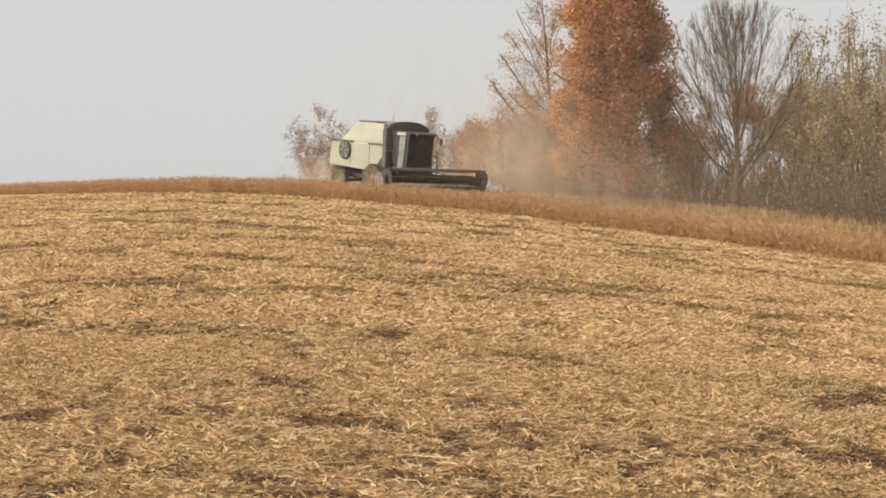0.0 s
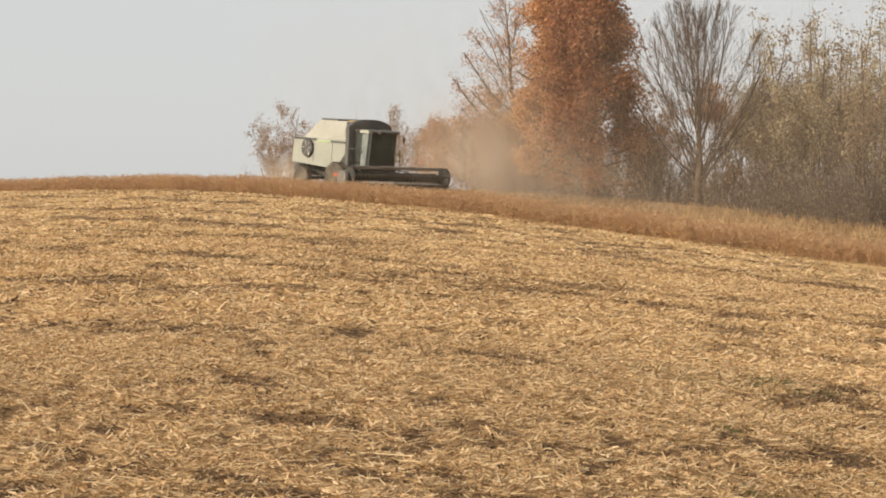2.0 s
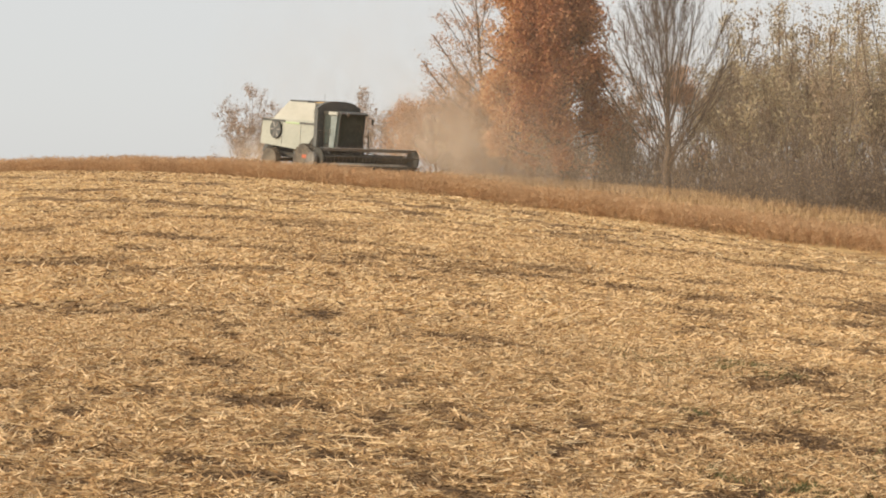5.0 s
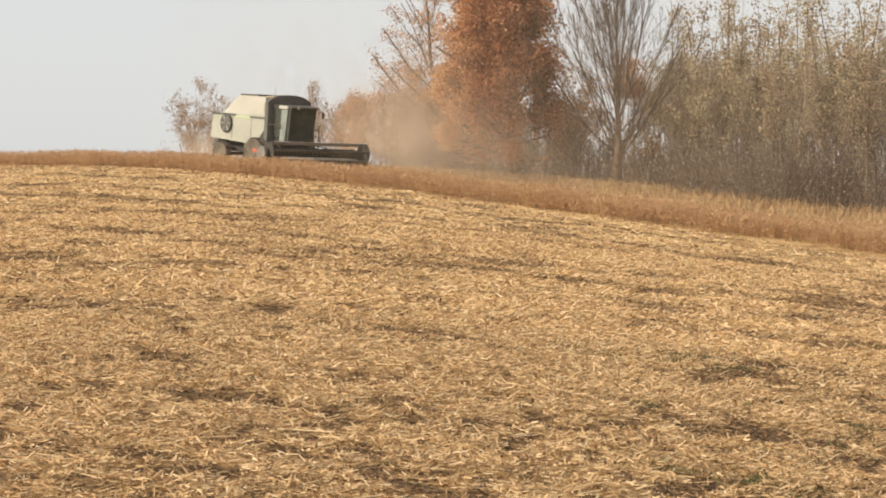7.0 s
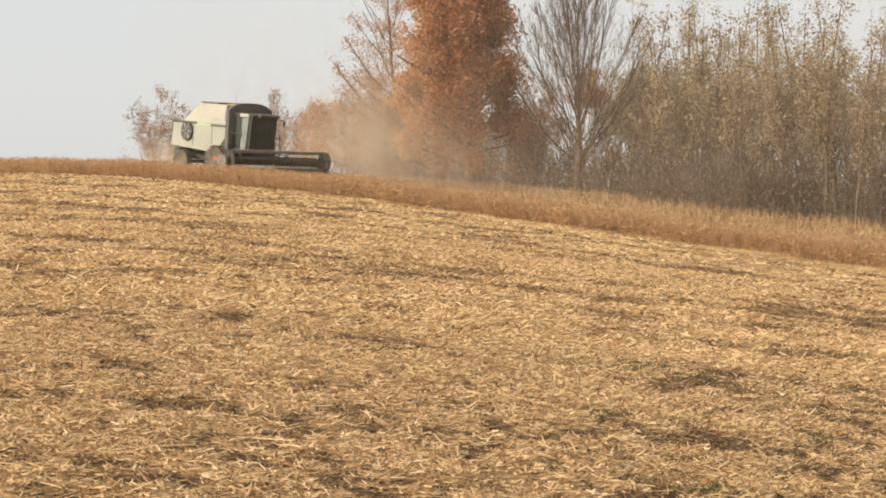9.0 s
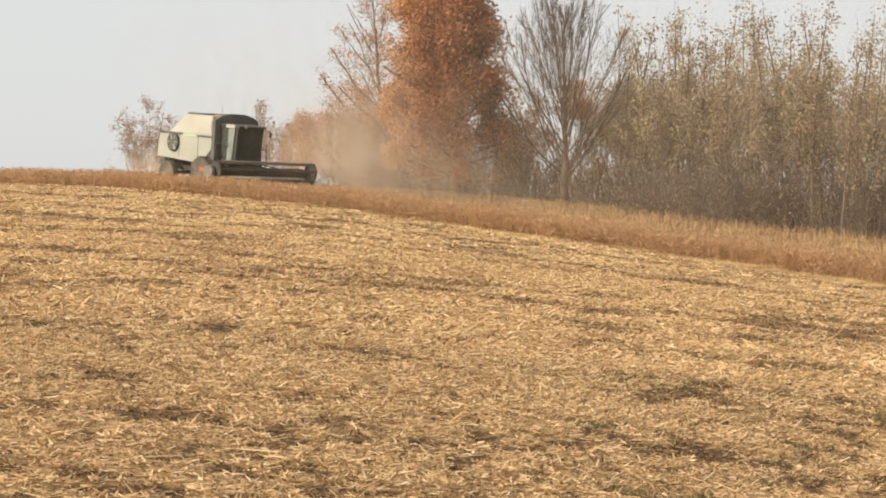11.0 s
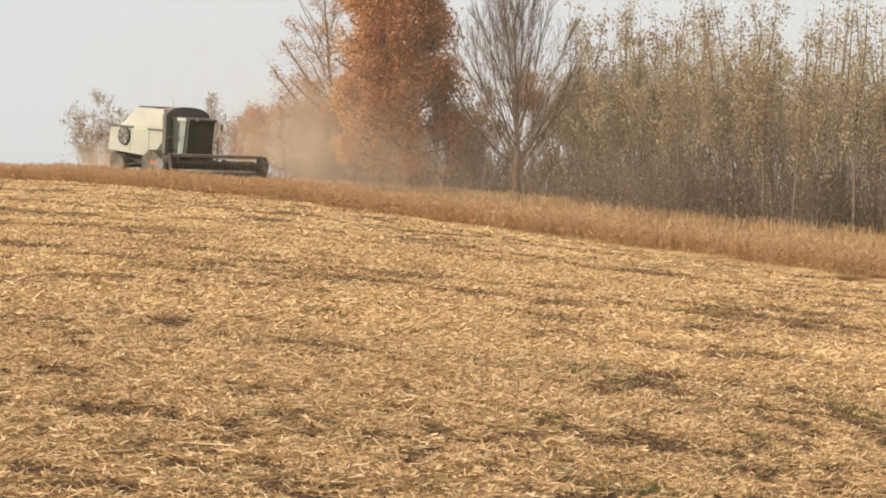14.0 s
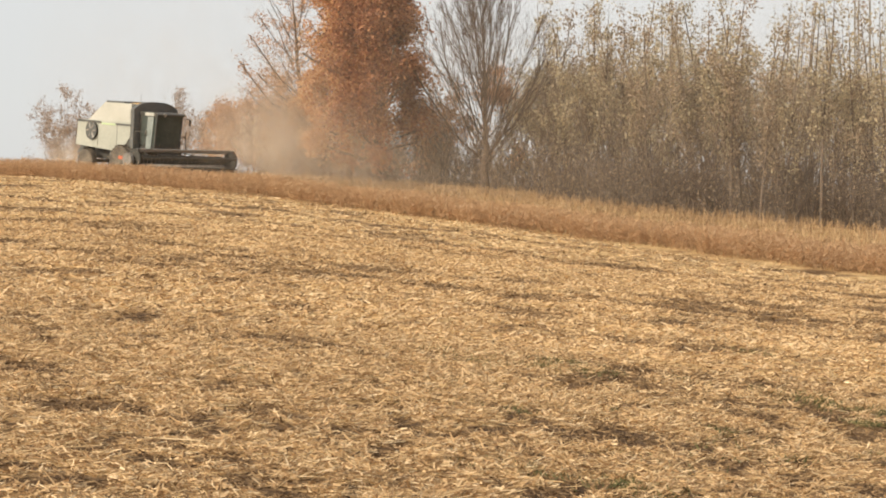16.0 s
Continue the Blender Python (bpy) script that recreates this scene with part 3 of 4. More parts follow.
# bearing, distance, height, half width: the maples and the bare tree, then shrubs, then the poplar thicket
broad_tree("maple_tree", 0.0520, 123, 11.4, 3.5, "maple", LEAF_PINK, 9500, 0.10, BARK_BROWN, 101, "half bare maple with sparse faded orange leaves", 0.19, (-1.0, 0), 0.18, 6)
broad_tree("maple_tree", 0.0690, 110, 12.6, 2.1, "maple", LEAF_ORANGE, 40000, 0.145, BARK_DARK, 102, "tall maple in dense orange autumn leaf", 0.22, (0.1, 0), 0.26, 18)
# right hand maple: its dark leaf colour stands in for shade
broad_tree("maple_tree", 0.0822, 106, 11.3, 2.45, "maple", LEAF_RUST_SHADED, 44000, 0.145, BARK_DARK, 103, "rust red maple in full leaf, coloured darker for its shade", 0.22, (0.0, 0), 0.26, 18)
broad_tree("bare_tree", 0.1305, 101, 9.8, 3.6, "bare", LEAF_BROWN, 0, 0.1, BARK_DARK, 104, "leafless grey tree with a fan of upright limbs", 0.21)
for a, d, h, w, leaf, n, seed, label in (
        (0.0165, 125, 4.0, 1.7, LEAF_PINK, 4600, 1, "low maple shrub with faded orange leaves"),
        (0.0270, 125, 4.6, 1.9, LEAF_PINK, 6400, 2, "orange leaved shrub at the field edge"),
        (0.0380, 124, 5.4, 2.0, LEAF_PINK, 7000, 3, "orange leaved shrub at the field edge"),
        (0.0500, 119, 4.3, 1.4, LEAF_ORANGE, 5600, 8, "bright orange shrub under the half bare maple"),
        (0.0610, 118, 3.6, 1.5, LEAF_PINK, 3200, 9, "low maple shrub with faded orange leaves"),
        (0.0760, 108, 2.9, 1.7, LEAF_BROWN, 1300, 4, "brown half bare shrub at the field edge"),
        (0.1010, 110, 4.0, 1.8, LEAF_BROWN, 3200, 10, "brown half bare shrub at the field edge"),
        (0.1110, 108, 5.6, 1.8, LEAF_PINK, 3400, 5, "shrub with sparse rusty leaves"),
        (0.1380, 107, 6.6, 1.3, LEAF_PINK, 2600, 6, "shrub with sparse rusty leaves"),
        (0.1500, 106, 6.2, 1.4, LEAF_YELLOW, 2400, 7, "young tree with dull yellow leaves"),
        (0.1600, 104, 6.9, 1.5, LEAF_YELLOW, 3000, 11, "young tree with dull yellow leaves")):
    broad_tree("shrub", a, d, h, w, "shrub", leaf, int(n * 1.25), 0.12, BARK, 200 + seed, label, 0.06, spread=0.22, bunch=10, kind_of="shrub")
for a, d, h, w, n, seed in (
        (-0.0562, 148, 8.0, 2.7, 6500, 1), (-0.0390, 147, 5.6, 1.5, 900, 2), (-0.0300, 146, 5.4, 1.3, 700, 7), (-0.0205, 146, 6.6, 1.4, 1100, 3),
        (-0.0070, 146, 8.3, 1.5, 2400, 4), (0.0030, 144, 6.4, 1.8, 1800, 5), (0.0120, 141, 6.2, 1.6, 1800, 6)):
    broad_tree("thicket_tree", a, d, h, w, "thicket", LEAF_FADED, n, 0.10, BARK_PALE, 300 + seed, "slender many stemmed tree with withered brown leaves", 0.10, spread=0.13, bunch=7, sink=1.5 if a < 0.01 else 1.0)
for i in range(84):
    rr = random.Random(500 + i)
    a = 0.158 + (i * 0.0040 if i < 46 else 0.002 + (i - 46) * 0.0049) + rr.uniform(-0.002, 0.002)
    d = 71.5 / (0.8 * a + 0.6) + rr.uniform(0, 4) + (7 if i % 2 else 0) + (11 if i >= 46 else 0)
    tall = 8.8 + rr.uniform(-1.6, 0.8) - (0.5 if i >= 46 else 0)
    leafy = a < 0.256
    poplar(a, d, tall, LEAF_YELLOW if i % 4 else LEAF_BROWN, 2000 if leafy else 1150, 0.115, BARK_PALE if i % 7 == 0 else BARK_DARK if i % 2 else BARK_BROWN, 400 + i,
           "slender poplar with thinning yellow leaves" if leafy else "slender poplar nearly bare of leaves")


# ---- undergrowth ----
def build_brush():
    rng = np.random.default_rng(77)
    n = 14000
    s = rng.uniform(-150, -28, n)
    p = 69.6 + np.abs(rng.normal(0, 5.0, n))
    x, y = 0.8 * p + 0.6 * s, 0.6 * p - 0.8 * s
    keep = (np.arctan2(x, y) > 0.03) & ((np.arctan2(x, y) > 0.155) | (p > 73.0))
    x, y = x[keep], y[keep]
    n = len(x)
    base = np.stack([x, y, land(x, y) - 0.05], 1)
    h = rng.gamma(4, 0.46, n)
    top = base + np.stack([rng.normal(0, 0.28, n) * h, rng.normal(0, 0.28, n) * h, h], 1)
    P, Q, R = [base], [top], [np.full(n, 0.022)]
    for _ in range(4):
        c = base + (top - base) * rng.uniform(0.2, 0.95, n)[:, None]
        ln = h * rng.uniform(0.15, 0.4, n)
        th = rng.uniform(0, 6.28, n)
        P.append(c)
        Q.append(c + np.stack([ln * np.cos(th) * 0.7, ln * np.sin(th) * 0.7, ln * 0.7], 1))
        R.append(np.full(n, 0.012))
    v, f = sticks(base, top, R[0], R[0] * 0.4)
    v2, f2 = strips(np.concatenate(P[1:]), np.concatenate(Q[1:]), np.concatenate(R[1:]) * 1.1, rng)
    v, f = np.concatenate([v, v2]), np.concatenate([f, f2 + len(v)])
    tagged(bulk("undergrowth", v, f, BARK_BROWN), "tangled grey brown brush under the trees", "brush", kind="stuff")
    m = 26000
    i = rng.integers(0, n, m)
    c = base[i] + (top[i] - base[i]) * rng.uniform(0.1, 1.05, m)[:, None] + rng.normal(0, 0.12, (m, 3))
    v, f = blades(c, rng.uniform(0.05, 0.13, m), rng)
    tagged(bulk("undergrowth_leaves", v, f, LEAF_BROWN), "withered brown leaves on the brush", "leaves", kind="stuff")


build_brush()


# ---- combine harvester: x forward, y to its left, z up ----
def build_combine(m):
    root = new("combine_harvester")
    b = bmesh.new()
    profile(b, [(-3.45, 1.38), (-3.32, 2.66), (1.15, 2.74), (1.15, 2.05), (0.35, 1.22)], -1.32, 1.32)
    body = part("body", b, SILVER, root, "silver sheet metal side panels", 0.03)
    # panel seams and the stripe stand proud of the side
    for x in (-1.6, 0.0):
        b = bmesh.new()
        box(b, x - 0.012, x + 0.012, -1.332, -1.318, 1.4, 2.6)
        part("panel_seam", b, GREY, body)
    b = bmesh.new()
    box(b, -3.30, -1.35, -1.36, -1.30, 2.56, 2.66)
    part("rear_trim", b, GREY, body)
    b = bmesh.new()
    box(b, -1.30, -0.15, -1.345, -1.30, 2.50, 2.58)
    part("stripe", b, PALE_GREEN, body, "pale green stripe")
    b = bmesh.new()
    box(b, -0.10, 1.12, -1.35, -1.30, 2.52, 2.62)
    part("stripe", b, GREY, body, "grey stripe")
    # grain tank with its sloping rear
    b = bmesh.new()
    profile(b, [(-2.55, 2.66), (-1.15, 3.62), (1.05, 3.62), (1.10, 2.70)], -1.28, 1.28)
    tank = part("grain_tank", b, SILVER_TOP, root, "pale silver grain tank", 0.03)
    b = bmesh.new()
    box(b, -0.05, 1.0, -1.305, -1.285, 2.85, 3.30)
    part("side_panel", b, SILVER_TOP, tank, "white access panel", 0.006)
    b = bmesh.new()
    box(b, -1.20, 0.25, -1.20, 1.20, 3.60, 3.70)
    part("tank_rim", b, GREY, tank, "dark tank extension rim", 0.02)
    b = bmesh.new()
    r = bmesh.ops.create_uvsphere(b, u_segments=20, v_segments=10, radius=1.0)
    bmesh.ops.transform(b, matrix=Matrix.Translation((0.15, 0, 3.52)) @ Matrix.Diagonal((0.9, 1.0, 0.17, 1)), verts=r["verts"])
    part("grain_heap", b, GRAIN, tank, "heap of golden soybeans", smooth_faces=True)
    # dark front of tank, arched along the top
    b = bmesh.new()
    outline = [(-1.33, 1.30)] + [(-1.33 + 2.66 * k / 14, 3.40 + 0.36 * (1 - abs(-1 + 2 * k / 14) ** 3)) for k in range(15)] + [(1.33, 1.30)]
    front = [b.verts.new((1.36, y, z)) for y, z in outline]
    rear = [b.verts.new((1.10, y, z)) for y, z in outline]
    b.faces.new(front)
    b.faces.new(rear[::-1])
    for k in range(len(outline)):
        n = (k + 1) % len(outline)
        b.faces.new((front[k], rear[k], rear[n], front[n]))
    part("front_bulkhead", b, GREY, root, "dark grey front wall of the tank", 0.03)
    b = bmesh.new()
    profile(b, [(0.30, 1.20), (1.12, 2.02), (1.12, 1.20)], -1.30, -1.0)
    part("corner_shield", b, BLACK, root)
    # rotary screen
    b = bmesh.new()
    lathe(b, [(-1.40, 0.45), (-1.40, 0.42), (-1.36, 0.38), (-1.36, 0.10), (-1.42, 0.08), (-1.42, 0.02)], 32)
    bmesh.ops.translate(b, vec=(-2.05, 0, 2.16), verts=b.verts)
    screen = part("rotary_screen", b, BLACK, root, "round dark rotary air screen")
    for i in range(6):
        t = i * math.pi / 3
        b = bmesh.new()
        rod(b, (-2.05 + 0.1 * math.cos(t), -1.40, 2.16 + 0.1 * math.sin(t)), (-2.05 + 0.42 * math.cos(t), -1.40, 2.16 + 0.42 * math.sin(t)), 0.035, 0.045)
        part("spoke", b, STEEL, screen)
    b = bmesh.new()
    lathe(b, [(-1.425, 0.47), (-1.425, 0.42), (-1.32, 0.42), (-1.32, 0.47)], 36)
    bmesh.ops.translate(b, vec=(-2.05, 0, 2.16), verts=b.verts)
    part("screen_ring", b, GREY, screen)
    # chassis and underside
    b = bmesh.new()
    box(b, -2.6, 1.6, -0.75, 0.75, 0.75, 1.45)
    box(b, 0.2, 1.4, -1.15, 1.15, 0.65, 1.25)
    part("chassis", b, BLACK, root, "black chassis and axles", 0.03)
    b = bmesh.new()
    rod(b, (-2.3, -1.25, 0.62), (-2.3, 1.25, 0.62), 0.09)
    rod(b, (0.80, -1.3, 0.78), (0.80, 1.3, 0.78), 0.16)
    box(b, -0.75, -0.55, -1.15, -0.95, 0.6, 1.4)
    part("axle", b, GREY, root)
    b = bmesh.new()
    profile(b, [(-3.9, 0.95), (-3.45, 1.55), (-3.0, 1.5), (-3.0, 0.95)], -0.9, 0.9)
    part("straw_chopper", b, GREY, root, "grey straw chopper hood", 0.02)
    # wheels
    for x, y, r, w, rim in ((0.80, -1.45, 0.78, 0.62, 0.42), (0.80, 1.45, 0.78, 0.62, 0.42), (-2.35, -1.35, 0.60, 0.40, 0.3), (-2.35, 1.35, 0.60, 0.40, 0.3)):
        b = bmesh.new()
        lathe(b, [(-w / 2, rim), (-w / 2, r * 0.88), (-w * 0.38, r * 0.97), (0, r), (w * 0.38, r * 0.97), (w / 2, r * 0.88), (w / 2, rim)], 36)
        for i in range(22):
            t = i * 2 * math.pi / 22
            for sgn in (-1, 1):
                vs = box(b, -0.035, 0.035, 0.02, w * 0.47, r - 0.03, r + 0.035)
                bmesh.ops.transform(b, matrix=Matrix.Rotation(t + 0.07 * sgn, 4, "Y") @ Matrix.Rotation(0.4 * sgn, 4, "Z") @ Matrix.Diagonal((1, sgn, 1, 1)), verts=vs)
        wheel = part("wheel", b, RUBBER, root, "dusty rubber tyre with lugs")
        wheel.location = (x, y, r)
        b = bmesh.new()
        sg = -1 if y < 0 else 1
        lathe(b, [(sg * w * 0.42, rim + 0.01), (sg * w * 0.36, rim * 0.8), (sg * w * 0.15, rim * 0.6), (sg * w * 0.15, 0.16), (sg * w * 0.34, 0.14), (sg * w * 0.34, 0.03)], 24)
        part("rim", b, STEEL, wheel, "dusty pale steel rim")
    # cab
    b = bmesh.new()
    box(b, 1.36, 2.66, -0.95, 0.60, 1.35, 1.62)
    cab = part("cab", b, BLACK, root, "dark glazed operator cab", 0.04)
    for name, pts, y0, y1 in (("side_glass", [(1.46, 1.66), (1.46, 3.12), (2.70, 3.12), (2.58, 1.66)], -0.94, -0.92), ("side_glass", [(1.46, 1.66), (1.46, 3.12), (2.70, 3.12), (2.58, 1.66)], 0.57, 0.59)):
        b = bmesh.new()
        profile(b, pts, y0, y1)
        part(name, b, GLASS, cab)
    b = bmesh.new()
    profile(b, [(2.56, 1.60), (2.70, 3.14), (2.73, 3.14), (2.59, 1.60)], -0.90, 0.55)
    part("windscreen", b, GLASS, cab, "tall dark windscreen")
    for y in (-0.95, 0.55):
        b = bmesh.new()
        profile(b, [(2.54, 1.58), (2.69, 3.14), (2.76, 3.14), (2.62, 1.58)], y, y + 0.06)
        part("front_pillar", b, BLACK, cab)
        b = bmesh.new()
        box(b, 1.38, 1.48, y, y + 0.06, 1.6, 3.14)
        part("rear_pillar", b, BLACK, cab)
    b = bmesh.new()
    profile(b, [(1.34, 3.12), (1.34, 3.24), (1.5, 3.29), (2.7, 3.27), (2.88, 3.20), (2.88, 3.12)], -1.0, 0.66)
    part("cab_roof", b, BLACK, cab, "dark cab roof", 0.03)
    b = bmesh.new()
    box(b, 1.90, 2.62, -1.08, -0.98, 3.10, 3.26)
    part("air_filter", b, SILVER_TOP, cab, "white box at the cab roof", 0.02)
    b = bmesh.new()
    profile(b, [(1.95, 1.42), (2.05, 3.08), (2.55, 3.08), (2.36, 1.42)], -1.0, -0.96)
    # paler than the other panes: reflected sky is painted into the base colour
    part("door", b, material("door_glass_reflection", [(0.20, 0.23, 0.21), (0.30, 0.33, 0.30)], 0.15, 0.0, 1, 5, 0.0, spec=0.8), cab, "glass door with the sky's reflection put into its pale colour", 0.01)
    b = bmesh.new()
    box(b, 2.0, 2.03, -1.05, -1.0, 2.1, 2.4)
    part("door_handle", b, STEEL, cab)
    b = bmesh.new()
    box(b, 1.36, 2.3, -1.30, -0.84, 1.36, 1.42)
    part("platform", b, BLACK, root, bevel=0.01)
    for x in (1.42, 2.25):
        b = bmesh.new()
        rod(b, (x, -1.27, 1.42), (x, -1.27, 2.3), 0.02)
        part("rail_post", b, BLACK, root)
    b = bmesh.new()
    rod(b, (1.42, -1.27, 2.3), (2.25, -1.27, 2.3), 0.02)
    part("handrail", b, BLACK, root)
    # ladder and mirror on the far side of the cab
    for y in (1.02, 1.36):
        b = bmesh.new()
        rod(b, (2.2, y, 0.7), (2.05, y, 2.35), 0.025)
        part("ladder_rail", b, BLACK, root)
    for k in range(5):
        b = bmesh.new()
        rod(b, (2.18 - 0.03 * k, 1.02, 0.8 + 0.32 * k), (2.18 - 0.03 * k, 1.36, 0.8 + 0.32 * k), 0.02)
        part("ladder_rung", b, BLACK, root)
    b = bmesh.new()
    rod(b, (2.7, 0.6, 3.05), (2.8, 0.98, 3.0), 0.018)
    box(b, 2.79, 2.82, 0.96, 1.06, 2.70, 2.98)
    part("mirror", b, BLACK, root)
    # unloading auger folded along the far side
    b = bmesh.new()
    rod(b, (1.0, 1.5, 3.0), (-3.6, 1.5, 3.2), 0.16, n=14)
    part("unloading_auger", b, SILVER, root)
    # feeder house
    b = bmesh.new()
    profile(b, [(1.2, 0.95), (1.2, 1.75), (3.0, 1.10), (3.0, 0.35)], -0.55, 0.55)
    part("feeder_house", b, BLACK, root, "black feeder house", 0.03)
    # header
    W = 3.0
    b = bmesh.new()
    profile(b, [(2.98, 0.28), (2.98, 1.22), (3.05, 1.22), (3.08, 0.40), (3.65, 0.22), (4.15, 0.16), (4.15, 0.12), (3.0, 0.20)], -W, W)
    header = part("header", b, BLACK, root, "wide black grain header", 0.01)
    b = bmesh.new()
    rod(b, (3.42, -W + 0.1, 0.52), (3.42, W - 0.1, 0.52), 0.2, n=14)
    auger = part("cross_auger", b, STEEL, header, "steel cross auger")
    for k in range(26):
        yy = -W + 0.25 + k * (2 * W - 0.5) / 25
        b = bmesh.new()
        lathe(b, [(-0.012, 0.30), (0.012, 0.30)], 16)
        bmesh.ops.transform(b, matrix=Matrix.Translation((3.42, yy, 0.52)) @ Matrix.Rotation(0.25 if yy < 0 else -0.25, 4, "Z"), verts=b.verts)
        part("flight", b, STEEL, auger)
    for sgn in (-1, 1):
        y0 = sgn * W
        b = bmesh.new()
        profile(b, [(2.95, 0.18), (2.95, 1.12), (3.25, 1.08), (3.7, 0.66), (4.35, 0.3), (4.35, 0.12)], min(y0, y0 + sgn * 0.09), max(y0, y0 + sgn * 0.09))
        part("end_panel", b, GREY if sgn < 0 else BLACK, header, "", 0.015)
        b = bmesh.new()
        rod(b, (4.0, y0 + sgn * 0.1, 0.34), (4.7, y0 + sgn * 0.1, 0.12), 0.16, 0.03)
        part("crop_divider", b, SILVER_TOP if sgn < 0 else BLACK, header, "pale pointed crop divider" if sgn < 0 else "")
        b = bmesh.new()
        rod(b, (3.0, y0, 1.15), (3.85, y0, 1.07), 0.055)
        part("reel_arm", b, BLACK, header)
        b = bmesh.new()
        lathe(b, [(-0.03, 0.50), (-0.03, 0.44), (0.03, 0.44), (0.03, 0.50)], 24)
        bmesh.ops.translate(b, vec=(3.75, y0 - sgn * 0.06, 1.05), verts=b.verts)
        spider = part("reel_end", b, BLACK, header)
        for k in range(6):
            t = k * math.pi / 3 + 0.2
            b = bmesh.new()
            rod(b, (3.75, y0 - sgn * 0.06, 1.05), (3.75 + 0.5 * math.cos(t), y0 - sgn * 0.06, 1.05 + 0.5 * math.sin(t)), 0.025)
            part("reel_spoke", b, BLACK, spider)
    b = bmesh.new()
    rod(b, (3.75, -W + 0.05, 1.05), (3.75, W - 0.05, 1.05), 0.07, n=12)
    reel = part("reel_shaft", b, BLACK, header)
    for k in range(6):
        t = k * math.pi / 3 + 0.2
        x, z = 3.75 + 0.5 * math.cos(t), 1.05 + 0.5 * math.sin(t)
        b = bmesh.new()
        rod(b, (x, -W + 0.05, z), (x, W - 0.05, z), 0.05)
        bat = part("reel_bat", b, STEEL if k in (1, 2) else BLACK, reel)
        for j in range(24):
            yy = -W + 0.2 + j * (2 * W - 0.4) / 23
            b = bmesh.new()
            rod(b, (x, yy, z), (x + 0.03, yy, z - 0.22), 0.008, 0.004, 5)
            part("tine", b, STEEL, bat)
    b = bmesh.new()
    box(b, 4.12, 4.24, -W, W, 0.11, 0.15)
    part("cutter_bar", b, STEEL, header)
    # drive at the near end of the header
    b = bmesh.new()
    lathe(b, [(-0.08, 0.36), (-0.08, 0.30), (-0.03, 0.24), (0.03, 0.24), (0.08, 0.30), (0.08, 0.36)], 24)
    bmesh.ops.translate(b, vec=(3.55, -W - 0.18, 0.98), verts=b.verts)
    part("drive_pulley", b, STEEL, header, "worn grey drive pulley")
    b = bmesh.new()
    box(b, 2.70, 3.20, -W - 0.16, -W - 0.10, 0.98, 1.14)
    part("warning_marker", b, RED, header, "orange red warning marker", 0.02)
    for sgn in (-1, 1):
        b = bmesh.new()
        rod(b, (1.5, 0.9 * sgn, 1.45), (3.0, 1.6 * sgn, 1.15), 0.03)
        part("hydraulic_hose", b, BLACK, root)
    b = bmesh.new()
    lathe(b, [(-0.02, 0.10), (-0.05, 0.08), (-0.06, 0.02)], 14)
    bmesh.ops.transform(b, matrix=Matrix.Translation((2.88, -0.6, 3.18)) @ Matrix.Rotation(radians(90), 4, "Z"), verts=b.verts)
    part("work_light", b, STEEL, root)
    b = bmesh.new()
    rod(b, (1.3, -0.9, 3.3), (1.3, -0.9, 4.1), 0.008)
    part("aerial", b, BLACK, root)
    root.matrix_world = m
    return tagged(root, "silver and black combine harvester working in standing soybeans", "combine harvester")


cx, cy, cz = at(-0.0245, 113.0)
build_combine(Matrix.Translation((cx, cy, cz)) @ Matrix.Rotation(radians(-52), 4, "Z") @ Matrix.Rotation(radians(5.0), 4, "Y"))


# ---- lattice mast behind the poplars ----
def build_mast(a, d, height, width):
    root = new("lattice_mast")
    root.location = at(a, d)
    corners = [(-width / 2, -width / 4), (width / 2, -width / 4), (0, width * 0.6)]
    for x, y in corners:
        b = bmesh.new()
        rod(b, (x, y, -0.3), (x, y, height), 0.06)
        part("leg", b, STEEL, root)
    step = 1.0
    for k in range(int(height / step)):
        for i in range(3):
            (x0, y0), (x1, y1) = corners[i], corners[(i + 1) % 3]
            b = bmesh.new()
            if k % 2:
                rod(b, (x0, y0, k * step), (x1, y1, (k + 1) * step), 0.022, n=5)
            else:
                rod(b, (x1, y1, k * step), (x0, y0, (k + 1) * step), 0.022, n=5)
            part("brace", b, STEEL, root)
    return tagged(root, "thin grey steel lattice mast behind the poplars", "mast")


build_mast(0.2970, 140.0, 24.0, 0.95)


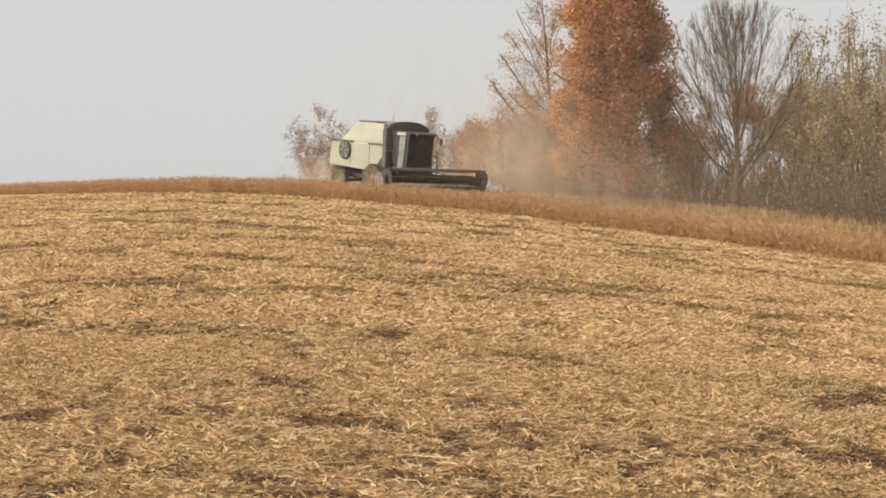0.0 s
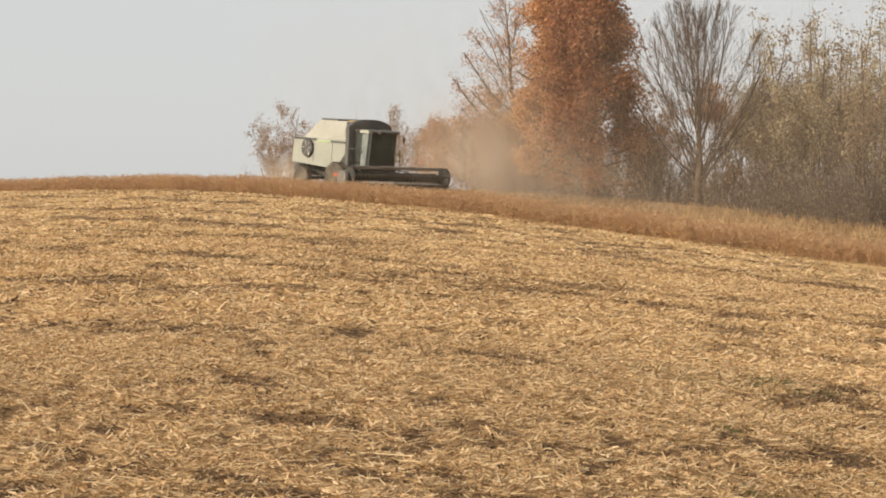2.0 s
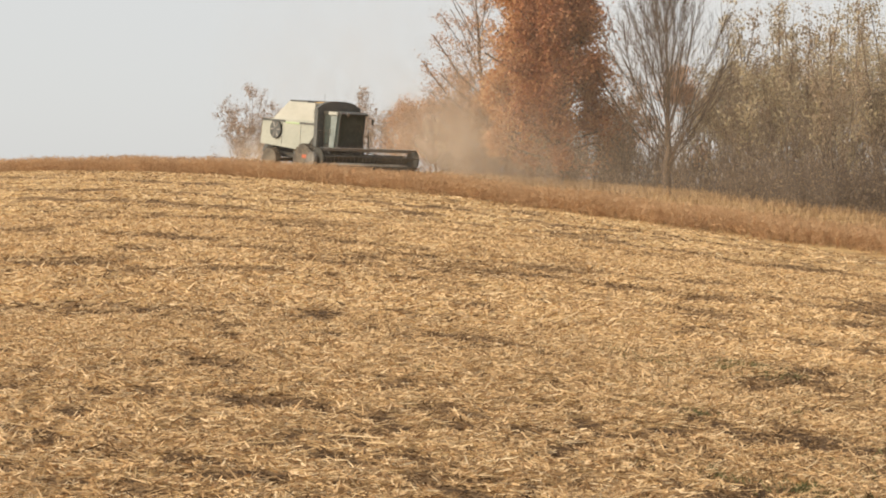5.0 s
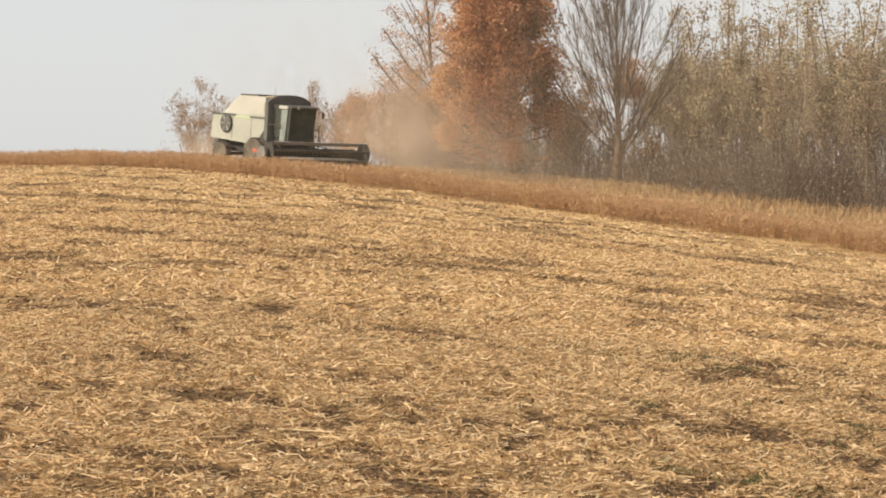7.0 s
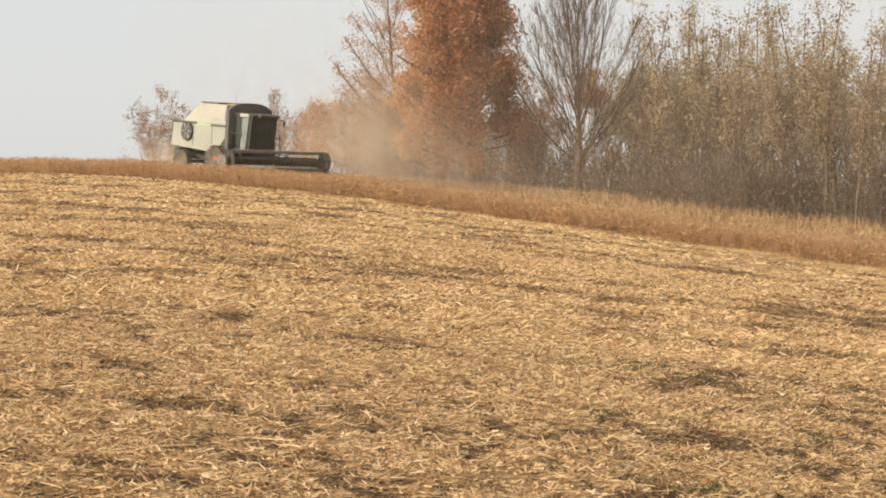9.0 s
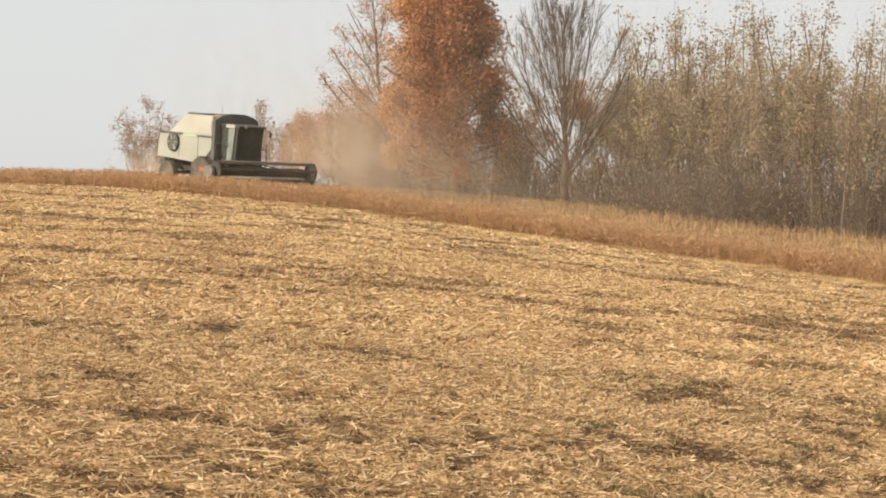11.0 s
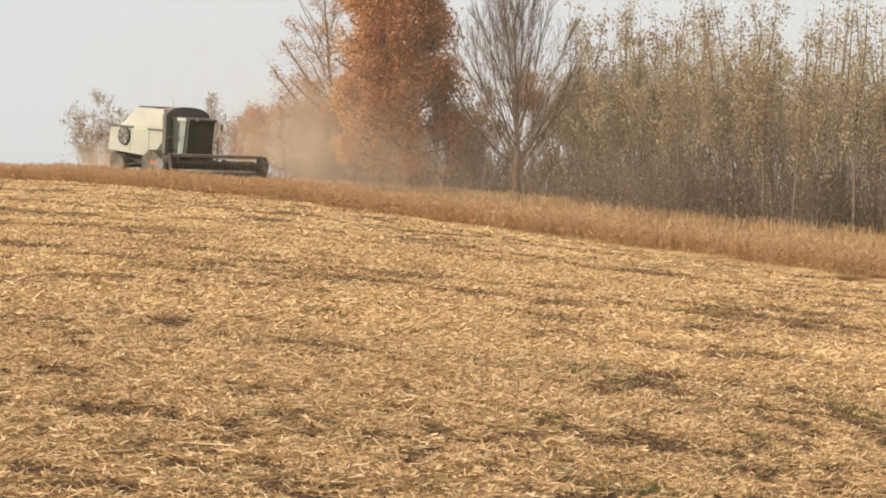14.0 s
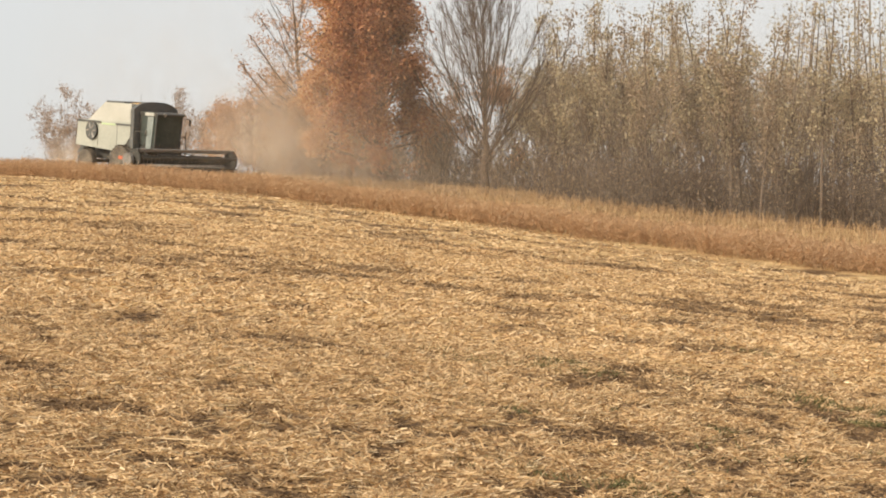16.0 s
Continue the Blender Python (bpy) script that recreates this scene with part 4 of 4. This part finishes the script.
# ---- dust raised by the machine, and painted haze ----
def bank_material():
    """Airborne dust and painted haze: lets most light through, thicker in billows."""
    m = bpy.data.materials.new("drifting_dust_and_haze")
    m.use_nodes = True
    n, l = m.node_tree.nodes, m.node_tree.links
    n.remove(n["Principled BSDF"])
    co, at_ = n.new("ShaderNodeTexCoord"), n.new("ShaderNodeAttribute")
    at_.attribute_name = "thickness"
    big, small = n.new("ShaderNodeTexNoise"), n.new("ShaderNodeTexNoise")
    big.inputs["Scale"].default_value, small.inputs["Scale"].default_value = 0.32, 1.3
    for t in (big, small):
        t.inputs["Detail"].default_value, t.inputs["Distortion"].default_value = 4, 0.5
        l.new(co.outputs["Object"], t.inputs["Vector"])
    mix = n.new("ShaderNodeMath")
    mix.operation = "MULTIPLY_ADD"
    mix.inputs[1].default_value = 0.4
    l.new(small.outputs[0], mix.inputs[0])
    l.new(big.outputs[0], mix.inputs[2])
    spread = n.new("ShaderNodeMapRange")
    for key, val in (("From Min", 0.48), ("From Max", 0.95), ("To Min", 0.25), ("To Max", 1.7)):
        spread.inputs[key].default_value = val
    l.new(mix.outputs[0], spread.inputs["Value"])
    thick = n.new("ShaderNodeMath")
    thick.operation, thick.use_clamp = "MULTIPLY", True
    l.new(spread.outputs[0], thick.inputs[0])
    l.new(at_.outputs["Fac"], thick.inputs[1])
    clear, lit, through_ = n.new("ShaderNodeBsdfTransparent"), n.new("ShaderNodeBsdfDiffuse"), n.new("ShaderNodeBsdfTranslucent")
    both, out = n.new("ShaderNodeMixShader"), n.new("ShaderNodeMixShader")
    for b in (lit, through_):
        b.inputs["Color"].default_value = (0.57, 0.475, 0.38, 1)
    both.inputs[0].default_value = 0.35
    l.new(lit.outputs[0], both.inputs[1])
    l.new(through_.outputs[0], both.inputs[2])
    l.new(thick.outputs[0], out.inputs[0])
    l.new(clear.outputs[0], out.inputs[1])
    l.new(both.outputs[0], out.inputs[2])
    l.new(out.outputs[0], n["Material Output"].inputs["Surface"])
    return m


BANK = bank_material()


def dust_haze_bank(p, a0, a1, seed, share):
    """One rolling sheet of dust and painted haze along the edge of the crop, p metres off the line of the passes."""
    A, H = np.meshgrid(np.linspace(a0, a1, 150), np.linspace(0.0, 13.0, 44))
    D = p / (0.8 * A + 0.6) + 0.9 * np.sin(A * 90 + seed) * np.sin(H * 0.6 + seed * 2) + 0.5 * np.sin(A * 210 + H * 0.9 + seed * 3)
    X, Y = D * np.sin(A), D * np.cos(A)
    Z = land(X, Y) + H + 0.05
    lump = lambda a, h, sa, sh: np.exp(-((A - a) / sa) ** 2 - ((H - h) / sh) ** 2)
    thick = 0.26 * lump(0.026, 1.4, 0.016, 2.0) + 0.09 * lump(0.044, 2.2, 0.022, 2.4) + 0.09 * lump(0.078, 0.9, 0.034, 1.8) + 0.02 * lump(0.14, 0.6, 0.05, 1.2) + 0.22 * lump(-0.052, 0.8, 0.012, 0.9)
    # the last term paints an even distance haze that lifts the dark tones behind
    thick = thick * share + 0.038 * np.exp(-((H - 4.0) / 6.0) ** 2) * np.clip((A + 0.09) / 0.06, 0, 1)
    edge = np.clip((A - a0) / 0.012, 0, 1) * np.clip((a1 - A) / 0.03, 0, 1) * np.clip((13.0 - H) / 5.0, 0, 1)
    idx = np.arange(A.size).reshape(A.shape)
    q = np.stack([idx[:-1, :-1], idx[:-1, 1:], idx[1:, 1:], idx[1:, :-1]], -1).reshape(-1, 4)
    ob = bulk("dust_haze_bank", np.stack([X, Y, Z], -1).reshape(-1, 3), q, BANK)
    ob.data.attributes.new("thickness", "FLOAT", "POINT").data.foreach_set("value", (thick * edge).ravel().astype(np.float32))
    for f in ob.data.polygons:
        f.use_smooth = True
    tagged(ob, "tan dust drifting beside the header, with faint painted haze over trees and machine", "dust", kind="stuff")


# the first sheet is mostly haze, added in front of the harvester
for p, a0, a1, seed, share in ((59.6, -0.085, 0.40, 1, 0.10), (62.6, 0.023, 0.40, 2, 1.0), (65.2, 0.025, 0.40, 6, 1.0), (67.6, 0.027, 0.40, 3, 1.0), (72.2, -0.075, 0.055, 4, 1.5), (74.6, -0.075, 0.060, 5, 1.5)):
    dust_haze_bank(p, a0, a1, seed, share)


def build_flecks():
    """Bits of husk carried up with the dust."""
    rng = np.random.default_rng(91)
    parts = []
    for a, d, h, sa, sd, sh, n in ((0.012, 120, 1.8, 1.3, 1.0, 0.8, 9000), (0.033, 110, 1.6, 1.6, 4.0, 0.9, 26000), (0.055, 103, 1.5, 1.9, 2.5, 0.9, 14000), (0.085, 97, 1.1, 2.2, 2.0, 0.7, 9000)):
        x0, y0, z0 = at(a, d)
        q = rng.normal(size=(n, 3)) * (sa, sd, sh)
        c = np.stack([x0 + q[:, 0], y0 + q[:, 1], z0 + h + q[:, 2]], 1)
        c = c[c[:, 2] > land(c[:, 0], c[:, 1]) + 0.2]
        parts.append(c[(np.arctan2(c[:, 0], c[:, 1]) > 0.027) | (np.hypot(c[:, 0], c[:, 1]) > 118)])
    c = np.concatenate(parts)
    v, f = blades(c, rng.uniform(0.012, 0.024, len(c)), rng)
    tagged(bulk("airborne_chaff", v, f, DUST), "fine tan chaff blown up with the dust", "chaff", kind="stuff")


build_flecks()
